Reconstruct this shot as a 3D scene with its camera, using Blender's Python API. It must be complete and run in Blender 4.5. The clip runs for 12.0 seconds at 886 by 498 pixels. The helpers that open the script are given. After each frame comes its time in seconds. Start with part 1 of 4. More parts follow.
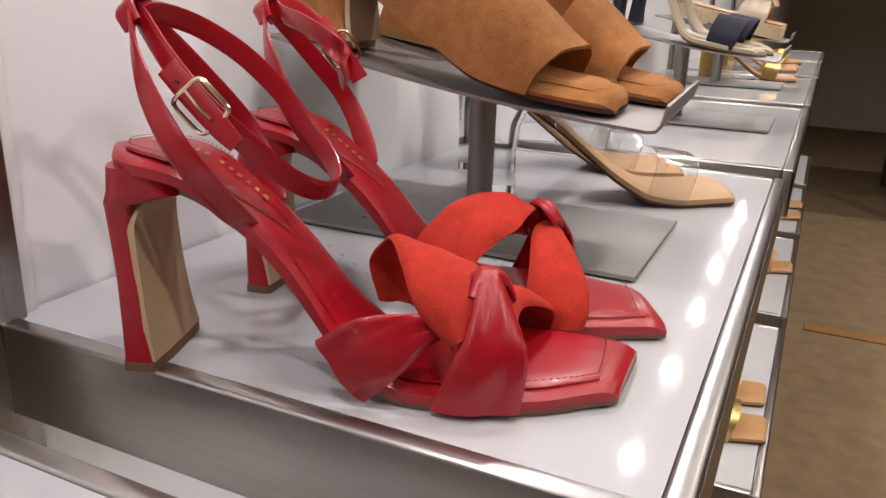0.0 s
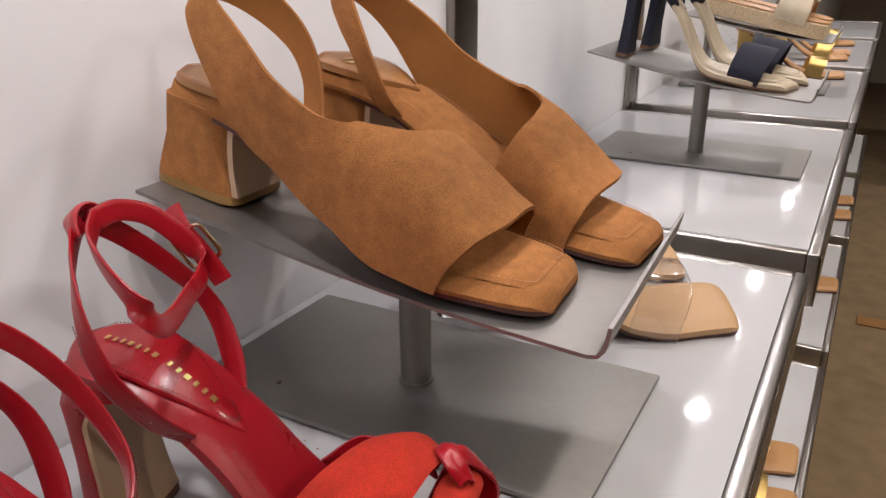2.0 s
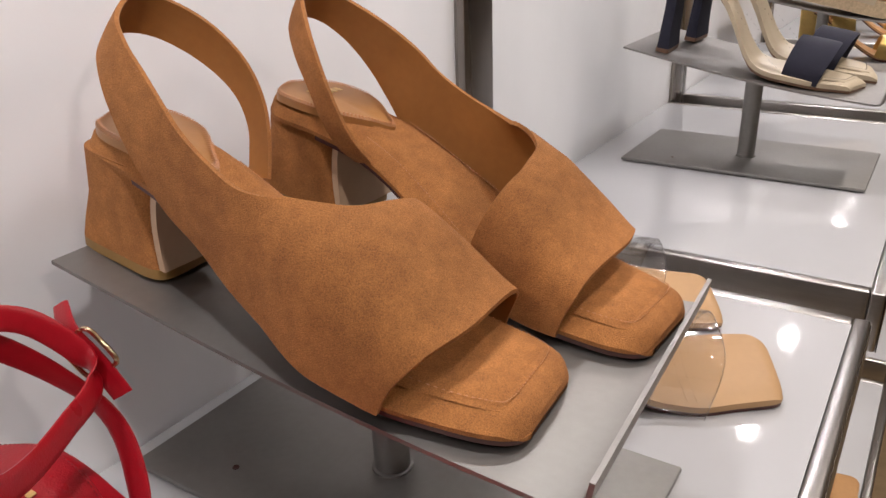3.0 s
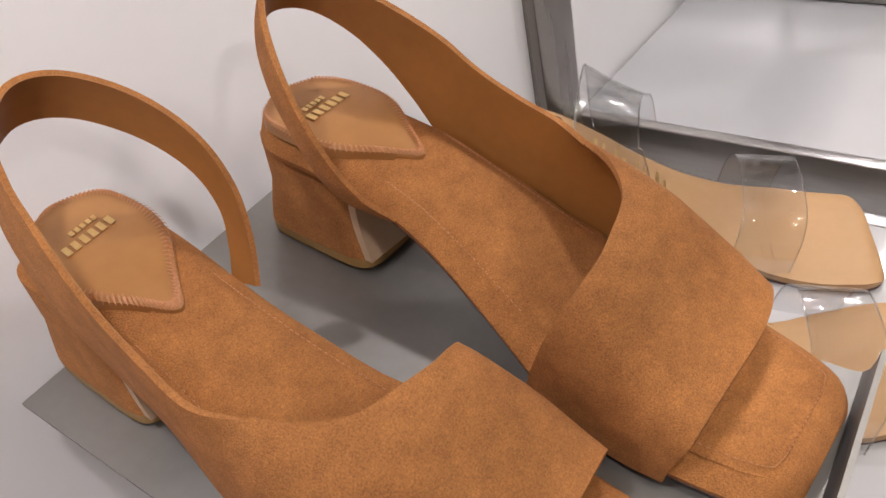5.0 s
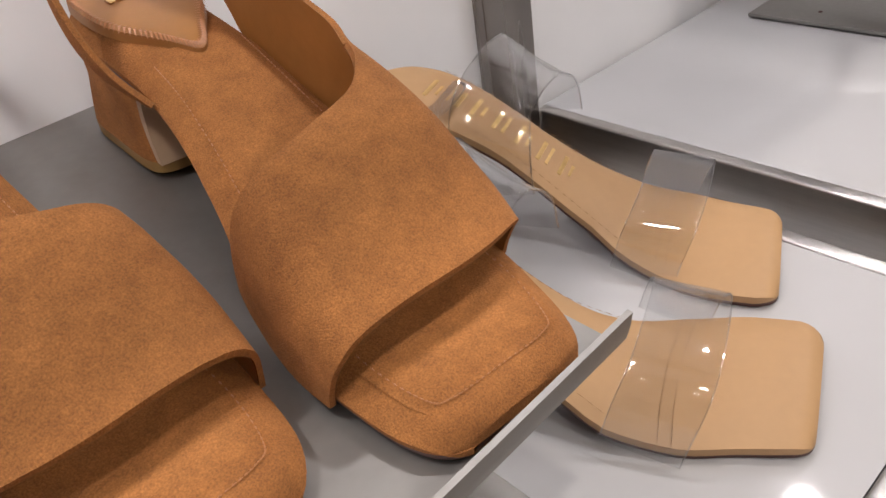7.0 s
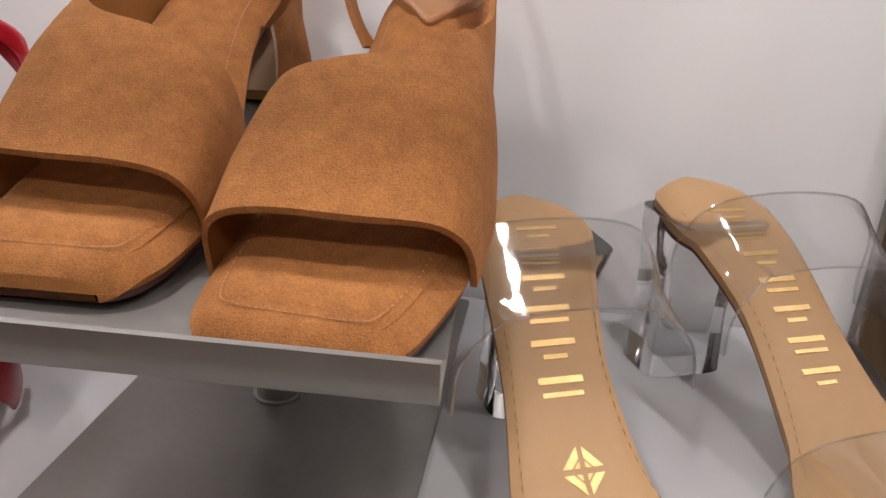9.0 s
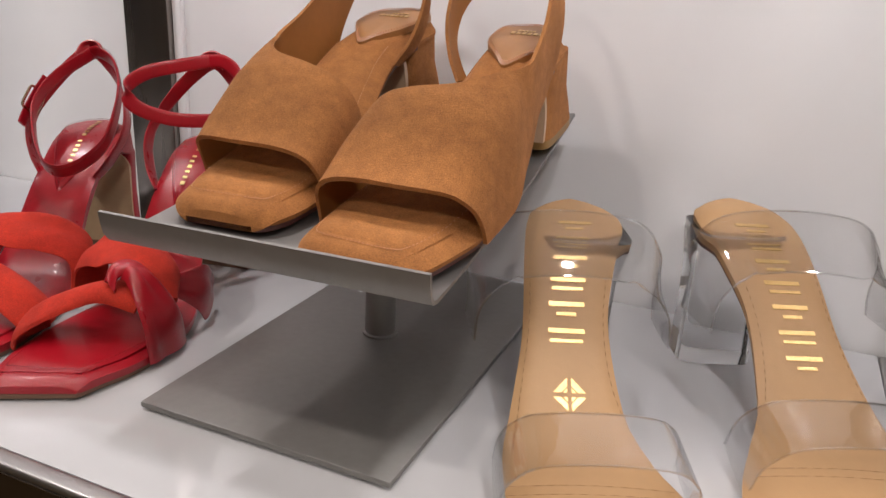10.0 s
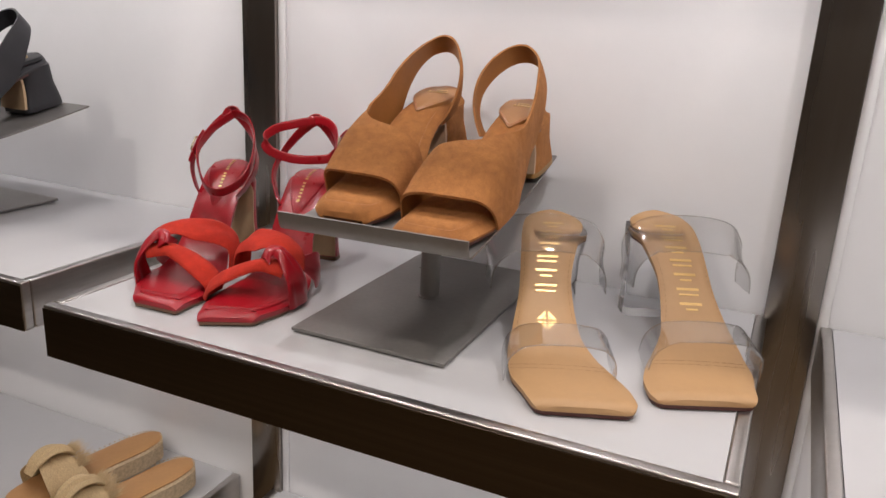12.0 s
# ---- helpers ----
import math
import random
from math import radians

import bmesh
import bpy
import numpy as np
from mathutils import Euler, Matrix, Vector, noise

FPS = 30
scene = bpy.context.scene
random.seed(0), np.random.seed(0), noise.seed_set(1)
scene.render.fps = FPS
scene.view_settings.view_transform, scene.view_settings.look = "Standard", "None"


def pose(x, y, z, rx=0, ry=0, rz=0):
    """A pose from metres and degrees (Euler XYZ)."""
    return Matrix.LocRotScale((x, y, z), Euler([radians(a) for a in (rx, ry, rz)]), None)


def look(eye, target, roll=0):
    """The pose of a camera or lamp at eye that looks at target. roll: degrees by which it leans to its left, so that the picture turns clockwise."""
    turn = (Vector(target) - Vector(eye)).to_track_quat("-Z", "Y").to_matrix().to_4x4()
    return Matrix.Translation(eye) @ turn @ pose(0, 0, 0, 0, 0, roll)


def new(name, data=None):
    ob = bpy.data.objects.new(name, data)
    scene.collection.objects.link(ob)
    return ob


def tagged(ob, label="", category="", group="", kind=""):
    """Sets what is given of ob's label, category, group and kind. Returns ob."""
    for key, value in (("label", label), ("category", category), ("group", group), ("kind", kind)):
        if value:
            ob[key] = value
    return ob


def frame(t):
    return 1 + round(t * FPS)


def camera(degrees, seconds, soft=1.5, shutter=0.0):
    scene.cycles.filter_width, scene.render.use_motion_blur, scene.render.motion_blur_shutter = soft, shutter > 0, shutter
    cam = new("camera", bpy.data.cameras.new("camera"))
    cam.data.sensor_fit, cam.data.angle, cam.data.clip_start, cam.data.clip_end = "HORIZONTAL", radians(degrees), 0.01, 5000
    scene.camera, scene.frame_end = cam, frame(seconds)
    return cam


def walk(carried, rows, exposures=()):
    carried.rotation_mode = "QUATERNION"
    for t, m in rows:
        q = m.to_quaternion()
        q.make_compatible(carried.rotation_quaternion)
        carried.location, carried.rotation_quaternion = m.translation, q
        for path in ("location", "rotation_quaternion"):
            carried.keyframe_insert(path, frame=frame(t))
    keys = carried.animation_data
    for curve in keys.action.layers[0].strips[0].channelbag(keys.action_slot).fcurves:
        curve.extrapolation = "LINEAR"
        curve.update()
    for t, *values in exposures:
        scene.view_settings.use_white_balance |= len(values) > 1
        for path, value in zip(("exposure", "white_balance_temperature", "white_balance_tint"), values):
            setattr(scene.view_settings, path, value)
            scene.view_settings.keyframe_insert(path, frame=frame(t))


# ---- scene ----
cam = camera(59.5, 12.0)
PATH = [
    (0, (-0.254, -0.017, 0.185), (1.465, 0.789, -0.442), 1.9),
    (0.5, (-0.239, -0.023, 0.217), (1.463, 0.784, -0.456), 1.1),
    (1, (-0.187, -0.035, 0.245), (1.493, 0.784, -0.466), 0.6),
    (1.5, (-0.131, -0.032, 0.27), (1.523, 0.826, -0.457), 0.1),
    (2, (-0.078, -0.023, 0.291), (1.55, 0.878, -0.441), -0.4),
    (2.5, (-0.022, -0.018, 0.307), (1.572, 0.927, -0.446), -0.7),
    (2.7, (0.001, -0.017, 0.309), (1.573, 0.96, -0.449), -1.0),
    (4.3, (0.134, 0.025, 0.347), (1.397, 1.149, -0.721), -8.9),
    (4.5, (0.151, 0.034, 0.356), (1.374, 1.151, -0.765), -10.3),
    (5, (0.19, 0.054, 0.372), (1.296, 1.164, -0.872), -14.3),
    (5.5, (0.216, 0.064, 0.356), (1.305, 1.166, -0.909), -15.1),
    (6, (0.21, 0.027, 0.33), (1.272, 1.168, -0.923), -15.1),
    (6.5, (0.217, -0.02, 0.312), (1.272, 1.184, -0.885), -12.8),
    (7, (0.264, -0.044, 0.294), (1.285, 1.255, -0.832), -9.7),
    (9, (0.453, -0.113, 0.231), (0.228, 1.733, -0.503), 3.5),
    (9.5, (0.519, -0.158, 0.241), (-0.039, 1.631, -0.458), 3.3),
    (10, (0.56, -0.221, 0.25), (-0.166, 1.517, -0.423), 3.2),
    (10.5, (0.591, -0.288, 0.268), (-0.204, 1.435, -0.366), 2.8),
    (11, (0.609, -0.378, 0.286), (-0.203, 1.346, -0.32), 2.7),
    (11.5, (0.636, -0.459, 0.296), (-0.152, 1.28, -0.3), 2.9),
    (12, (0.663, -0.507, 0.306), (-0.105, 1.245, -0.278), 3.1),
]
walk(cam, [(t, look(eye, target, roll)) for t, eye, target, roll in PATH], [(0, 0.36), (2, 0.12), (5, 0.12), (6.5, 0.0), (9.0, 0.06), (10.5, 0.08), (12, 0.03)])

# ---- light ----
world = bpy.data.worlds.new("shop_air")
scene.world = world
world.use_nodes = True
world.node_tree.nodes["Background"].inputs[0].default_value = (0.9, 0.87, 0.84, 1)
world.node_tree.nodes["Background"].inputs[1].default_value = 0.03

FLOOR, CEIL = -1.05, 1.75
WALL_Y = 0.385


def area_light(name, m, power, size, size_y=None, colour=(1, 1, 1), spread=180):
    lamp = bpy.data.lights.new(name, "AREA")
    lamp.energy, lamp.size, lamp.color, lamp.spread = power, size, colour, radians(spread)
    lamp.shape = "RECTANGLE" if size_y else "DISK"
    if size_y:
        lamp.size_y = size_y
    ob = new(name, lamp)
    ob.matrix_world = m
    return ob


WARM = (1.0, 0.91, 0.84)
# row of recessed ceiling lamps over the aisle, and strips under the upper shelves
DOWNLIGHTS = [(-0.55, -0.42), (0.3, -0.42), (1.15, -0.42), (2.0, -0.42), (3.0, -0.42), (4.2, -0.42), (-0.2, -1.9), (1.4, -1.9), (3.0, -1.9), (5.0, -1.9)]
# the stronger row at y = -1.9 is unseen, added as fill light
for lx, ly in DOWNLIGHTS:
    area_light("downlight_lamp", look((lx, ly, CEIL - 0.02), (lx + 0.02, ly + 0.14, 0)), 3.2 if ly > -1.5 else 15, 0.11, None, WARM, 130)
UPPER = 0.605
# puck lamps set into the underside of the upper shelves, two to a bay
for k in range(-4, 9):
    area_light("puck_lamp", look((0.19 + 0.36 * k, 0.168, UPPER - 0.058), (0.19 + 0.36 * k, 0.33, 0)), 0.80, 0.032, None, (1.0, 0.95, 0.955), 175)
# unseen pucks assumed under the middle shelves, added to light the lower ones
for sx in (-0.4, 0.335, 1.05):
    for dx in (-0.18, 0.18):
        area_light("puck_lamp", look((sx + dx, 0.168, -0.058), (sx + dx, 0.19, -1)), 0.30, 0.045, None, (1.0, 0.95, 0.955), 175)

# ---- materials ----


def material(name, base, rough=0.5, metal=0.0, vary=0.08, scale=60.0, bump=0.0, bump_scale=400.0, coat=0.0, stretch=(1, 1, 1), sheen=0.0, base2=None, detail=4.0, rough_vary=0.0):
    m = bpy.data.materials.new(name)
    m.use_nodes = True
    nt = m.node_tree
    b = nt.nodes["Principled BSDF"]
    b.inputs["Roughness"].default_value = rough
    b.inputs["Metallic"].default_value = metal
    b.inputs["Coat Weight"].default_value = coat
    b.inputs["Coat Roughness"].default_value = 0.08
    if sheen:
        b.inputs["Sheen Weight"].default_value = sheen
        b.inputs["Sheen Roughness"].default_value = 0.5
        b.inputs["Sheen Tint"].default_value = (*base, 1)
    tc = nt.nodes.new("ShaderNodeTexCoord")
    mp = nt.nodes.new("ShaderNodeMapping")
    mp.inputs["Scale"].default_value = stretch
    nt.links.new(tc.outputs["Object"], mp.inputs["Vector"])
    n1 = nt.nodes.new("ShaderNodeTexNoise")
    n1.inputs["Scale"].default_value = scale
    n1.inputs["Detail"].default_value = detail
    nt.links.new(mp.outputs["Vector"], n1.inputs["Vector"])
    n3 = nt.nodes.new("ShaderNodeTexNoise")
    n3.inputs["Scale"].default_value = scale * (22 if rough > 0.9 else 7)
    n3.inputs["Detail"].default_value = 4
    nt.links.new(mp.outputs["Vector"], n3.inputs["Vector"])
    mix0 = nt.nodes.new("ShaderNodeMix")
    mix0.data_type = "FLOAT"
    mix0.inputs[0].default_value = 0.32 if rough > 0.9 else 0.35
    nt.links.new(n1.outputs["Fac"], mix0.inputs[2])
    nt.links.new(n3.outputs["Fac"], mix0.inputs[3])
    ramp = nt.nodes.new("ShaderNodeValToRGB")
    lo = base2 if base2 else tuple(c * (1 - vary) for c in base)
    hi = base if base2 else tuple(min(1, c * (1 + vary)) for c in base)
    ramp.color_ramp.elements[0].position, ramp.color_ramp.elements[1].position = 0.3, 0.7
    ramp.color_ramp.elements[0].color, ramp.color_ramp.elements[1].color = (*lo, 1), (*hi, 1)
    nt.links.new(mix0.outputs[0], ramp.inputs[0])
    nt.links.new(ramp.outputs[0], b.inputs["Base Color"])
    if rough_vary:
        mr = nt.nodes.new("ShaderNodeMapRange")
        mr.inputs["To Min"].default_value = max(0.02, rough - rough_vary)
        mr.inputs["To Max"].default_value = rough + rough_vary
        nt.links.new(n1.outputs["Fac"], mr.inputs["Value"])
        nt.links.new(mr.outputs[0], b.inputs["Roughness"])
    if bump:
        n2 = nt.nodes.new("ShaderNodeTexNoise")
        n2.inputs["Scale"].default_value = bump_scale
        n2.inputs["Detail"].default_value = 3
        nt.links.new(mp.outputs["Vector"], n2.inputs["Vector"])
        bp = nt.nodes.new("ShaderNodeBump")
        bp.inputs["Strength"].default_value = bump
        bp.inputs["Distance"].default_value = 0.0008 if rough > 0.9 else 0.0006
        nt.links.new(n2.outputs["Fac"], bp.inputs["Height"])
        nt.links.new(bp.outputs[0], b.inputs["Normal"])
    return m


def clear_plastic(name, tint=(1, 1, 1), rough=0.02, ior=1.35):
    m = material(name, tint, rough, vary=0.0, scale=20)
    b = m.node_tree.nodes["Principled BSDF"]
    for l in list(b.inputs["Base Color"].links):
        m.node_tree.links.remove(l)
    b.inputs["Base Color"].default_value = (*tint, 1)
    b.inputs["Transmission Weight"].default_value = 1.0
    b.inputs["IOR"].default_value = ior
    return m


WHITE_TOP = material("white_laminate", (0.51, 0.51, 0.525), 0.06, vary=0.015, scale=8, rough_vary=0.02)
WHITE_WALL = material("white_panel", (0.84, 0.835, 0.845), 0.24, vary=0.02, scale=5, bump=0.02, bump_scale=60)
STEEL = material("brushed_steel", (0.50, 0.48, 0.465), 0.30, 1.0, vary=0.10, scale=14, stretch=(0.06, 1, 14), bump=0.10, bump_scale=90, rough_vary=0.06)
STEEL_DARK = material("brushed_dark_steel", (0.29, 0.265, 0.245), 0.28, 1.0, vary=0.12, scale=14, stretch=(1, 14, 0.06), bump=0.08, bump_scale=80, rough_vary=0.06)
# brushed steel with the dark floor's reflection put into its base colour
DARK_REFLECTION = material("steel_dark_reflection", (0.085, 0.066, 0.050), 0.30, 1.0, vary=0.15, scale=14, stretch=(0.06, 1, 14), bump=0.08, bump_scale=90, rough_vary=0.05)
STAND_STEEL = material("satin_steel", (0.32, 0.308, 0.296), 0.54, 1.0, vary=0.08, scale=26, bump=0.06, bump_scale=900, rough_vary=0.07)
def napped(name, light, dark, sheen=0.15):
    """Suede: soft clouds where the nap lies over, fine fibres and a fuzzy relief."""
    m = material(name, light, 0.95, vary=0.1, scale=26, sheen=sheen, base2=dark, detail=3.0)
    nt = m.node_tree
    b = nt.nodes["Principled BSDF"]
    coord = next(n for n in nt.nodes if n.type == "TEX_COORD")
    old = b.inputs["Base Color"].links[0].from_socket

    def noise_at(scale, detail, low, high):
        n = nt.nodes.new("ShaderNodeTexNoise")
        n.inputs["Scale"].default_value, n.inputs["Detail"].default_value = scale, detail
        nt.links.new(coord.outputs["Object"], n.inputs["Vector"])
        r = nt.nodes.new("ShaderNodeMapRange")
        r.inputs["From Min"].default_value, r.inputs["From Max"].default_value = 0.28, 0.72
        r.inputs["To Min"].default_value, r.inputs["To Max"].default_value = low, high
        nt.links.new(n.outputs["Fac"], r.inputs["Value"])
        return n, r

    fibre, a = noise_at(1500, 3, 0.70, 1.30)
    cloud, c = noise_at(120, 5, 0.84, 1.14)
    both = nt.nodes.new("ShaderNodeMath")
    both.operation = "MULTIPLY"
    nt.links.new(a.outputs[0], both.inputs[0])
    nt.links.new(c.outputs[0], both.inputs[1])
    tint = nt.nodes.new("ShaderNodeVectorMath")
    tint.operation = "SCALE"
    nt.links.new(old, tint.inputs[0])
    nt.links.new(both.outputs[0], tint.inputs["Scale"])
    nt.links.new(tint.outputs[0], b.inputs["Base Color"])
    bp = nt.nodes.new("ShaderNodeBump")
    bp.inputs["Strength"].default_value, bp.inputs["Distance"].default_value = 0.9, 0.0006
    nt.links.new(fibre.outputs["Fac"], bp.inputs["Height"])
    nt.links.new(bp.outputs[0], b.inputs["Normal"])
    return m


SUEDE = napped("tan_suede", (0.42, 0.172, 0.049), (0.28, 0.107, 0.028))
SUEDE_LINING = material("tan_leather_lining", (0.33, 0.135, 0.032), 0.55, vary=0.12, scale=30, bump=0.15, bump_scale=500)
PATCH = material("tan_leather_patch", (0.38, 0.175, 0.055), 0.42, vary=0.08, scale=25, bump=0.1, bump_scale=600)
THREAD = material("copper_thread", (0.46, 0.20, 0.085), 0.4, vary=0.3, scale=900, sheen=0.2)
HEEL_NUDE = material("nude_heel_leather", (0.50, 0.34, 0.22), 0.45, vary=0.06, scale=30, bump=0.08, bump_scale=500)
HEEL_CAP = material("amber_heel_tip", (0.30, 0.17, 0.05), 0.5, vary=0.12, scale=60)
OUTSOLE = material("dark_outsole", (0.07, 0.018, 0.014), 0.45, vary=0.15, scale=60)
RED = material("red_leather", (0.34, 0.005, 0.0135), 0.29, vary=0.14, scale=35, bump=0.30, bump_scale=1100, coat=0.10, rough_vary=0.05)
RED_SUEDE = napped("red_suede", (0.50, 0.028, 0.010), (0.36, 0.015, 0.007), 0.25)
RED_THREAD = material("dark_red_thread", (0.16, 0.004, 0.008), 0.6, vary=0.2, scale=600)
RED_HEEL = material("sand_heel_panel", (0.50, 0.35, 0.205), 0.5, vary=0.06, scale=40, bump=0.06, bump_scale=300)
HEEL_BROWN = material("brown_heel_tip", (0.16, 0.085, 0.05), 0.5, vary=0.1, scale=50)
GOLD = material("gold_foil", (0.74, 0.51, 0.22), 0.40, 1.0, vary=0.10, scale=200)
BRASS = material("buckle_metal", (0.72, 0.58, 0.38), 0.16, 1.0, vary=0.05, scale=40)
NUDE = material("nude_insole_leather", (0.46, 0.275, 0.13), 0.52, vary=0.05, scale=28, bump=0.10, bump_scale=700)
NUDE_LINE = material("insole_crease", (0.26, 0.13, 0.05), 0.5, vary=0.1, scale=80)


def thin_vinyl(name, gloss):
    m = bpy.data.materials.new(name)
    m.use_nodes = True
    nt = m.node_tree
    nt.nodes.remove(nt.nodes["Principled BSDF"])
    tr, gl, fr, mx = (nt.nodes.new(k) for k in ("ShaderNodeBsdfTransparent", "ShaderNodeBsdfGlossy", "ShaderNodeLayerWeight", "ShaderNodeMixShader"))
    tr.inputs[0].default_value = (0.955, 0.955, 0.955, 1)
    gl.inputs["Roughness"].default_value = 0.04
    pw, ml = nt.nodes.new("ShaderNodeMath"), nt.nodes.new("ShaderNodeMath")
    pw.operation, ml.operation = "POWER", "MULTIPLY_ADD"
    pw.inputs[1].default_value = 4.0
    ml.inputs[1].default_value, ml.inputs[2].default_value = 0.85, gloss
    nt.links.new(fr.outputs["Facing"], pw.inputs[0])
    nt.links.new(pw.outputs[0], ml.inputs[0])
    nt.links.new(ml.outputs[0], mx.inputs[0])
    nt.links.new(tr.outputs[0], mx.inputs[1])
    nt.links.new(gl.outputs[0], mx.inputs[2])
    nt.links.new(mx.outputs[0], nt.nodes["Material Output"].inputs[0])
    return m


VINYL = thin_vinyl("clear_vinyl", 0.06)
VINYL_EDGE = thin_vinyl("vinyl_cut_edge", 0.22)
LUCITE = clear_plastic("clear_lucite", (0.96, 0.975, 0.985), 0.02, 1.45)
BLACK_LEATHER = material("black_leather", (0.018, 0.018, 0.022), 0.42, vary=0.2, scale=30, bump=0.12, bump_scale=700)
NAVY = material("navy_suede", (0.012, 0.012, 0.026), 0.85, vary=0.2, scale=40, bump=0.2, bump_scale=900, sheen=0.1)
RAFFIA = material("natural_raffia", (0.52, 0.38, 0.21), 0.8, vary=0.3, scale=260, stretch=(1, 6, 1), bump=0.8, bump_scale=300)
JUTE = material("jute_rope", (0.55, 0.42, 0.27), 0.85, vary=0.25, scale=200, bump=0.8, bump_scale=260)
COGNAC = material("cognac_insole", (0.46, 0.245, 0.10), 0.45, vary=0.08, scale=30, bump=0.08, bump_scale=500)
GOLD_LEATHER = material("metallic_gold_leather", (0.62, 0.43, 0.15), 0.33, 0.9, vary=0.15, scale=60, bump=0.3, bump_scale=300)
CREAM = material("cream_leather", (0.50, 0.41, 0.29), 0.45, vary=0.06, scale=30)
CARPET = material("brown_carpet", (0.19, 0.130, 0.070), 0.95, vary=0.2, scale=14, bump=0.8, bump_scale=420)
CARPET_BAND = material("ochre_floor_band", (0.24, 0.115, 0.03), 0.7, vary=0.15, scale=30)
PLASTER = material("warm_plaster", (0.60, 0.56, 0.50), 0.8, vary=0.04, scale=4, bump=0.05, bump_scale=60)
DARK_WOOD = material("dark_wood_fixture", (0.075, 0.045, 0.028), 0.4, vary=0.3, scale=12, stretch=(1, 1, 0.1))

# ---- mesh helpers ----


def part(name, bm, mat, parent=None, label="", smooth=True):
    me = bpy.data.meshes.new(name)
    bmesh.ops.recalc_face_normals(bm, faces=bm.faces[:])
    bm.to_mesh(me)
    bm.free()
    if smooth:
        for p in me.polygons:
            p.use_smooth = True
        me.set_sharp_from_angle(angle=radians(38))
    me.materials.append(mat)
    ob = new(name, me)
    if parent:
        ob.parent = parent
    if label:
        tagged(ob, label)
    return ob


def thing(name, label, category, group="", kind=""):
    return tagged(new(name), label, category, group, kind)


def box(x0, x1, y0, y1, z0, z1, bevel=0.0, segs=2, bm=None):
    bm2 = bmesh.new()
    bmesh.ops.create_cube(bm2, size=1)
    for v in bm2.verts:
        v.co = Vector((x0 + (v.co.x + 0.5) * (x1 - x0), y0 + (v.co.y + 0.5) * (y1 - y0), z0 + (v.co.z + 0.5) * (z1 - z0)))
    if bevel:
        bmesh.ops.bevel(bm2, geom=bm2.edges[:], offset=bevel, segments=segs, affect="EDGES", profile=0.5)
    if bm is None:
        return bm2
    me = bpy.data.meshes.new("t")
    bm2.to_mesh(me)
    bm2.free()
    bm.from_mesh(me)
    bpy.data.meshes.remove(me)
    return bm


def lerp(table, s):
    """Smooth value at s from rows of (s, value), with no overshoot between the rows."""
    if s <= table[0][0]:
        return table[0][1]
    if s >= table[-1][0]:
        return table[-1][1]
    n = len(table)
    k = next(i for i in range(n - 1) if s <= table[i + 1][0])
    grade = lambda i: (table[i + 1][1] - table[i][1]) / (table[i + 1][0] - table[i][0])

    def tangent(i):
        if i == 0 or i == n - 1:
            return grade(0 if i == 0 else n - 2)
        a, b = grade(i - 1), grade(i)
        return 0.0 if a * b <= 0 else 2 * a * b / (a + b)

    (a, va), (b, vb) = table[k], table[k + 1]
    h, u = b - a, (s - a) / (b - a)
    return (2 * u ** 3 - 3 * u * u + 1) * va + (u ** 3 - 2 * u * u + u) * h * tangent(k) + (3 * u * u - 2 * u ** 3) * vb + (u ** 3 - u * u) * h * tangent(k + 1)


def loft(rings, closed=True, caps=True):
    """A skin over rings of points of equal count."""
    bm = bmesh.new()
    rows = [[bm.verts.new(p) for p in r] for r in rings]
    n = len(rings[0])
    for a, b in zip(rows, rows[1:]):
        for i in range(n if closed else n - 1):
            j = (i + 1) % n
            bm.faces.new((a[i], a[j], b[j], b[i]))
    if caps and closed:
        bm.faces.new(rows[0])
        bm.faces.new(rows[-1][::-1])
    return bm


def spline(pts, n):
    """n + 1 points on a Catmull-Rom curve; each point may carry further values."""
    p = [np.array(q, float) for q in pts]
    p = [2 * p[0] - p[1]] + p + [2 * p[-1] - p[-2]]
    m, out = len(pts) - 1, []
    for k in range(n + 1):
        s = min(k / n * m, m - 1e-6)
        i, u = int(s), s - int(s)
        a, b, c, d = p[i:i + 4]
        out.append(0.5 * (2 * b + (c - a) * u + (2 * a - 5 * b + 4 * c - d) * u * u + (3 * b - 3 * c + d - a) * u ** 3))
    return out


def ribbon(pts, thick, axis, n=36, fold=0.0, folds=3, ring=False, upright=None, seed=0.0, span=(-1.0, 1.0)):
    """A strap along points (x, y, z, width). Its face turns away from axis(point), a point in its middle; fold: depth of lengthwise creases."""
    c = spline(pts, n)
    rings = []
    for k, q in enumerate(c):
        p = Vector(q[:3])
        a = Vector(c[max(k - 1, 0)][:3])
        b = Vector(c[min(k + 1, n)][:3])
        if ring and k in (0, n):
            a, b = Vector(c[n - 1][:3]), Vector(c[1][:3])
        t = (b - a).normalized()
        out = p - Vector(axis(p))
        out = (out - t * out.dot(t)).normalized()
        side = t.cross(out).normalized()
        if upright:
            side = Vector(upright)
            side = (side - t * side.dot(t)).normalized()
            out = side.cross(t).normalized()
        w = q[3] / 2
        m = 9
        top, low = [], []
        for i in range(m):
            u = span[0] + (span[1] - span[0]) * i / (m - 1)
            edge = (1 - min(1.0, u ** 6)) * 0.6 + 0.4
            crease = fold * math.sin(folds * u * 2.2 + seed + 0.09 * k) * (1 - u * u)
            top.append(p + side * (w * u) + out * (thick * 0.5 * edge + crease))
            low.append(p + side * (w * u) - out * (thick * 0.5 * edge - crease))
        rings.append(top + low[::-1])
    return loft(rings)


